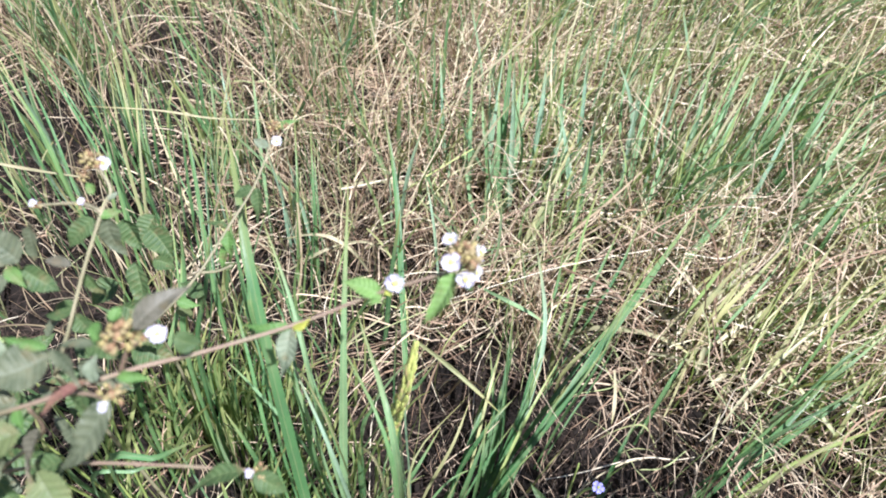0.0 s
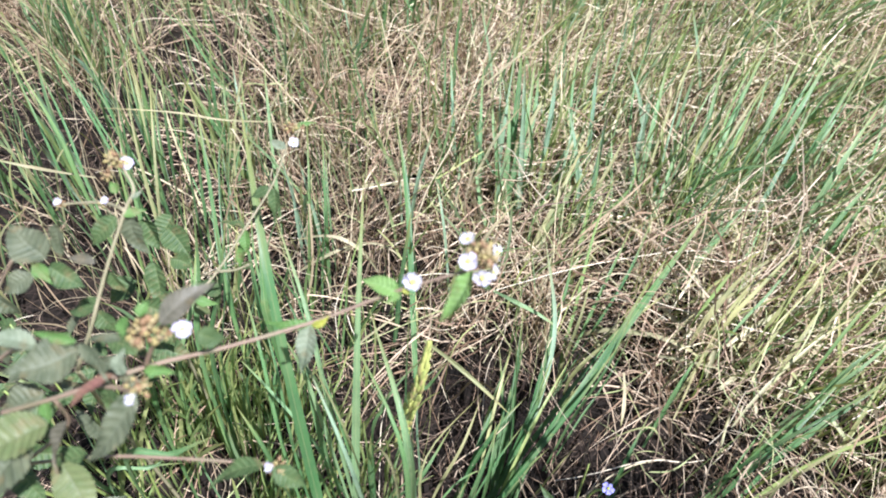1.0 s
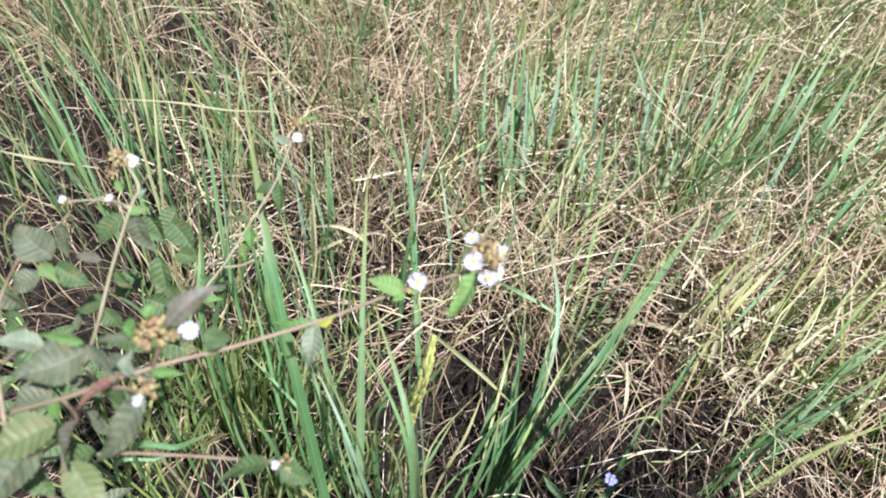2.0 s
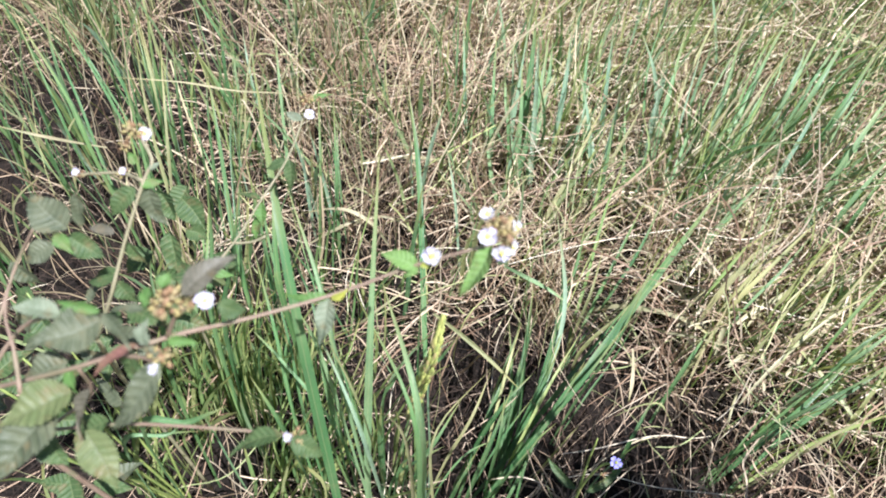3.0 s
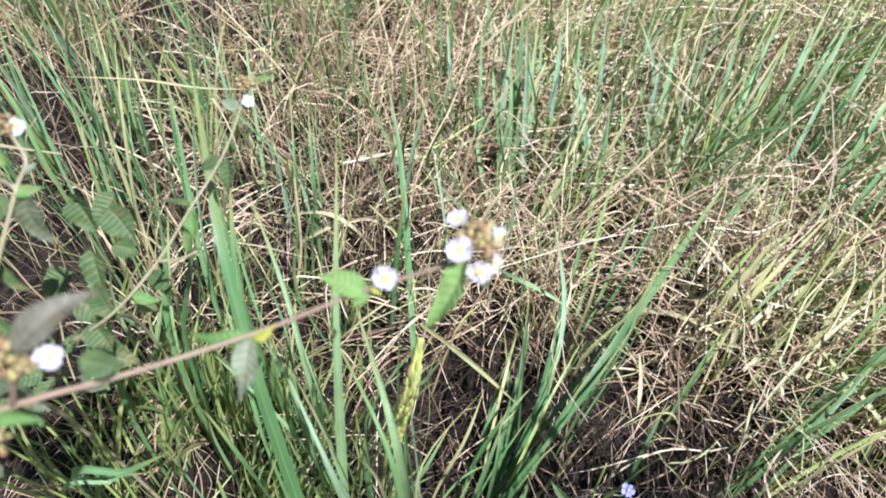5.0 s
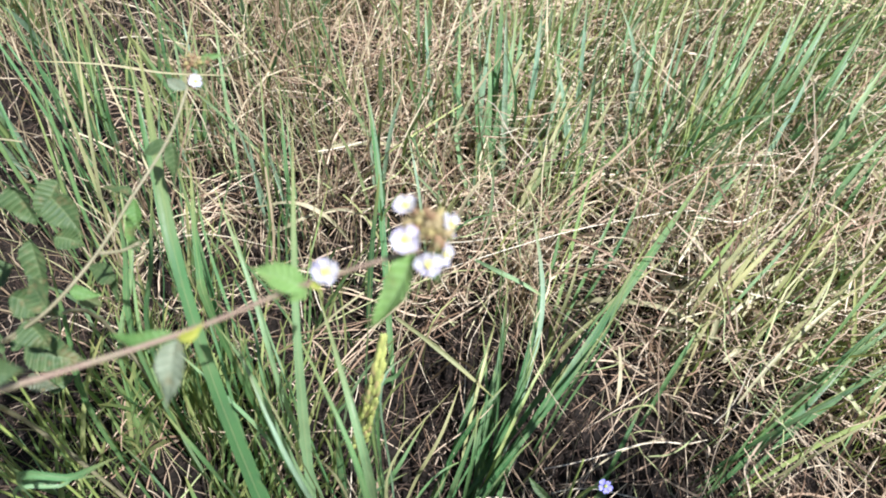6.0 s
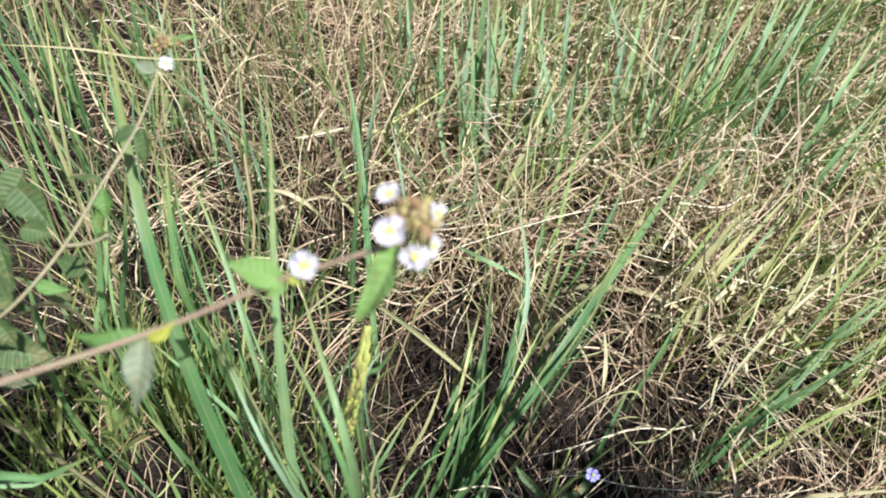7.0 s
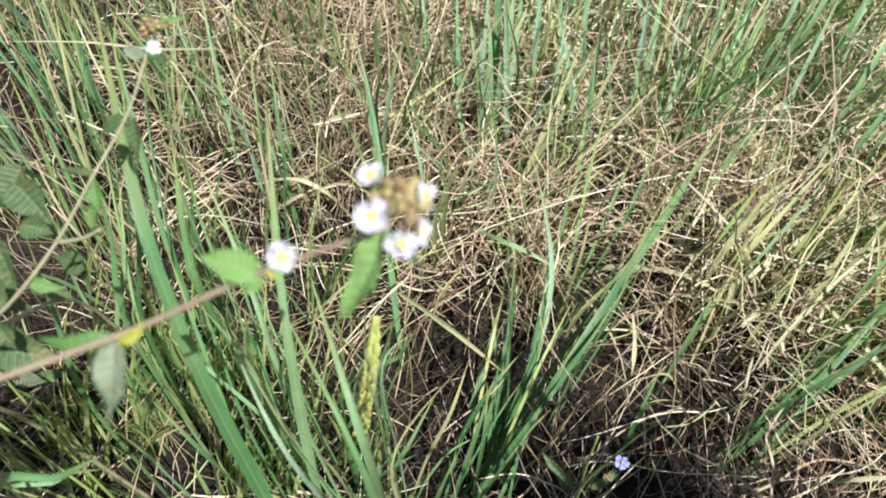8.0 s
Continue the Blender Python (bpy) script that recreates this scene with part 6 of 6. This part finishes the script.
# ---- grass plants farther out ----
def tuft(x, y, lean, tall, count, seed, kind="", looks=("", "pale", "pale", "pale", "blue", "yellow", "dry"), wide=(0.004, 0.010), stray=0.16):
    plant = rice_plant(x, y, kind or ("leaning" if lean > 0.12 else "slim"))
    rnd = random.Random(seed)
    for k in range(count):
        a = rnd.uniform(0, 6.28)
        fx, fy = x + 0.02 * math.cos(a), y + 0.02 * math.sin(a)
        h = tall * rnd.uniform(0.6, 1.05)
        dx, dy = lean + rnd.gauss(0, stray), rnd.gauss(0.02, stray)
        arc = rnd.uniform(0.05, 0.35)
        blade(plant, (fx, fy, 0), (fx + 0.25 * dx * h, fy + 0.25 * dy * h, 0.33 * h), (fx + 0.6 * dx * h, fy + 0.6 * dy * h, 0.70 * h),
              (fx + (1.0 + arc) * dx * h, fy + (1 + arc) * dy * h, (1.0 - 0.4 * arc) * h), rnd.uniform(*wide), rnd.choice(looks))
    return plant


STOCK = [tuft(-0.95, 1.45, 0.02, 0.42, 7, 1), tuft(-0.45, 1.62, 0.05, 0.36, 6, 2), tuft(0.25, 1.75, 0.07, 0.36, 5, 3), tuft(0.75, 1.55, 0.15, 0.36, 5, 4), tuft(1.15, 1.35, 0.25, 0.40, 6, 5)]
px, py, rng = scattered(170, -1.6, 1.9, 0.66, 2.3, 77, lambda x, y: np.clip(0.25 + 0.6 * green_density(x, y), 0, 1) * np.clip(0.5 + 0.9 * x, 0.2, 1.3) * np.clip(1.2 - bare(x, y), 0.05, 1))
for x, y in zip(px, py):
    source = STOCK[int(np.clip((x + 1.1) / 0.5 + rng.normal(0, 0.5), 0, 4))]
    copy_thing(source, Matrix.Translation((x, y, 0)) @ Matrix.Rotation(rng.normal(0, 0.3), 4, "Z") @ Matrix.Scale(rng.uniform(0.6, 1.0), 4))


# ---- broader tufts that stand out of the straw ----
def clump(x, y, dx, dy, tall, look_of, count=5, wide=0.009):
    """A tuft of broad blades that rise together from one foot."""
    plant = rice_plant(x, y, "leaning" if dx > 0.03 else "slim")
    rnd = random.Random(round(1e3 * (x + 2 * y)))
    for k in range(count):
        fx, fy = x + rnd.gauss(0, 0.014), y + rnd.gauss(0, 0.014)
        h = tall * (1.0 if k == 0 else rnd.uniform(0.55, 1.0))
        tx, ty = dx * h / tall + rnd.gauss(0, 0.035), dy * h / tall + rnd.gauss(0, 0.035)
        blade(plant, (fx, fy, 0), (fx + 0.22 * tx, fy + 0.22 * ty, 0.36 * h), (fx + 0.58 * tx, fy + 0.58 * ty, 0.72 * h), (fx + 1.1 * tx, fy + 1.1 * ty, h),
              wide * rnd.uniform(0.55, 1.15), look_of if k < 0.6 * count else rnd.choice(("pale", "blue", "yellow", "shoot")))


clump(0.105, 1.013, 0.030, 0.146, 0.34, "blue", 4, 0.011)
clump(-0.024, 1.252, -0.005, -0.046, 0.28, "pale")
clump(0.287, 0.929, 0.004, 0.107, 0.30, "blue", 4, 0.011)
clump(0.382, 0.976, 0.089, 0.004, 0.26, "shoot")
clump(0.414, 1.094, 0.003, -0.009, 0.32, "blue", 4, 0.011)
clump(0.493, 0.979, -0.013, 0.018, 0.30, "blue", 4, 0.011)
clump(0.567, 0.981, 0.011, -0.011, 0.28, "blue", 4, 0.011)
clump(0.465, 0.842, 0.039, -0.005, 0.28, "blue", 4, 0.011)
clump(0.703, 1.317, -0.028, -0.078, 0.30, "blue")
clump(0.192, 1.004, 0.075, 0.014, 0.26, "shoot")
clump(0.770, 0.861, -0.049, -0.063, 0.28, "shoot")
clump(0.949, 1.325, -0.128, -0.112, 0.32, "deep")
clump(0.984, 1.269, -0.102, -0.063, 0.30, "deep")
clump(0.474, 1.401, -0.041, -0.091, 0.34, "blue")
clump(0.214, 1.362, -0.004, -0.075, 0.26, "pale")
clump(0.508, 1.297, 0.022, -0.005, 0.30, "shoot")
clump(0.044, 1.083, 0.036, -0.034, 0.24, "pale")
clump(0.690, 1.042, 0.001, -0.044, 0.26, "shoot")
clump(0.823, 1.222, -0.048, -0.068, 0.26, "pale")
clump(0.670, 0.631, -0.001, 0.000, 0.25, "pale")
clump(-0.822, 1.032, 0.000, 0.011, 0.36, "blue", 5, 0.013)
clump(-0.855, 1.072, 0.058, 0.009, 0.36, "pale", 4, 0.008)
clump(-0.678, 1.090, 0.039, 0.003, 0.36, "", 7, 0.008)
clump(-0.640, 1.040, 0.041, 0.008, 0.36, "shoot", 6, 0.006)
clump(-0.819, 1.284, 0.028, -0.112, 0.34, "blue", 4, 0.011)
clump(-0.497, 0.973, 0.062, 0.130, 0.36, "yellow", 6, 0.005)
clump(-0.466, 0.957, 0.024, 0.113, 0.34, "shoot", 5, 0.005)
clump(-0.419, 1.303, 0.032, -0.113, 0.34, "blue", 3, 0.009)
clump(-0.272, 0.827, 0.012, 0.109, 0.34, "blue", 4, 0.008)
clump(-0.315, 0.903, 0.026, -0.037, 0.22, "yellow", 3, 0.009)
clump(-0.318, 1.408, 0.096, -0.066, 0.30, "blue", 3, 0.009)
clump(-0.098, 0.881, -0.001, 0.048, 0.34, "blue", 3, 0.0085)
clump(-0.542, 0.799, 0.019, 0.015, 0.26, "yellow", 5, 0.007)
clump(-1.011, 1.359, 0.093, -0.068, 0.36, "", 5, 0.008)
clump(-0.942, 0.963, 0.100, 0.010, 0.36, "shoot", 6, 0.006)
clump(-0.926, 1.433, 0.090, -0.066, 0.32, "shoot", 5, 0.006)
clump(-0.194, 0.946, 0.006, 0.034, 0.26, "yellow", 4, 0.004)


# ---- young shoots under the weeds ----
SHOOTS = [tuft(x, y, 0.14, tall, 9, seed, "shoot", ("shoot", "shoot", "shoot", "shoot", ""), (0.0025, 0.0060), 0.09) for x, y, tall, seed in ((-0.33, 0.44, 0.30, 21), (-0.27, 0.50, 0.26, 22), (-0.40, 0.52, 0.30, 23), (-0.30, 0.37, 0.24, 24))]
px, py, rng = scattered(30, -0.62, -0.14, 0.26, 0.72, 64, lambda x, y: np.exp(-((x + 0.35) / 0.15) ** 2 - ((y - 0.46) / 0.14) ** 2))
for x, y in zip(px, py):
    copy_thing(SHOOTS[rng.randint(4)], Matrix.Translation((x, y, 0)) @ Matrix.Rotation(rng.normal(0, 0.4), 4, "Z") @ Matrix.Scale(rng.uniform(0.75, 1.15), 4))


# ---- dry tufts standing out of the straw ----
def dry_tuft(x, y, tall, count, seed):
    """Withered leaves that rise from one foot and arch over."""
    tuft_of = thing("dry_grass_tuft", x, y, 0, "withered tan grass tuft with leaves arching over", "dry grass", "dry grass tufts")
    rnd = random.Random(seed)
    for k in range(count):
        a, far, h = rnd.uniform(0, 6.28), rnd.uniform(0.15, 0.9), tall * rnd.uniform(0.5, 1.0)
        dx, dy = far * math.cos(a) + 0.18, far * math.sin(a)
        places, ways = spline([(0.012 * math.cos(a), 0.012 * math.sin(a), 0.0), (0.30 * dx * h, 0.30 * dy * h, 0.55 * h), (0.75 * dx * h, 0.75 * dy * h, 0.80 * h), (1.25 * dx * h + rnd.gauss(0, 0.02), 1.25 * dy * h + rnd.gauss(0, 0.02), rnd.uniform(0.45, 0.85) * h)], 10)
        bm = bmesh.new()
        along, across = with_layers(bm)
        wide, turn, last = 0.0010 + 0.0032 * rnd.random() ** 1.6, rnd.uniform(-0.8, 0.8), None
        for i, (p, w) in enumerate(zip(places, ways)):
            side = w.cross(Vector((0.3 * turn, -0.5, 0.8))).normalized()
            side.rotate(Matrix.Rotation(turn + 1.2 * turn * i / 10, 3, w))
            half = 0.5 * wide * max(0.08, 1 - (i / 10) ** 2.5)
            row = [bm.verts.new(p + side * half * e) for e in (-1, 1)]
            for v, e in zip(row, (0.0, 1.0)):
                v[along], v[across] = i / 10, e
            if last:
                bm.faces.new((last[0], last[1], row[1], row[0]))
            last = row
        part("leaf", bm, withered, tuft_of)
    return tuft_of


DRY = [dry_tuft(0.78, 1.02, 0.30, 13, 11), dry_tuft(0.55, 0.76, 0.24, 12, 12), dry_tuft(0.16, 1.12, 0.28, 14, 13), dry_tuft(-0.42, 1.02, 0.30, 12, 14), dry_tuft(0.04, 0.84, 0.22, 12, 15), dry_tuft(0.66, 0.56, 0.22, 12, 16)]
px, py, rng = scattered(130, -1.0, 1.3, 0.55, 1.7, 78, lambda x, y: cover(x, y) ** 1.5)
for x, y in zip(px, py):
    copy_thing(DRY[rng.randint(6)], Matrix.Translation((x, y, 0)) @ Matrix.Rotation(rng.normal(0, 0.7), 4, "Z") @ Matrix.Scale(rng.uniform(0.7, 1.15), 4))
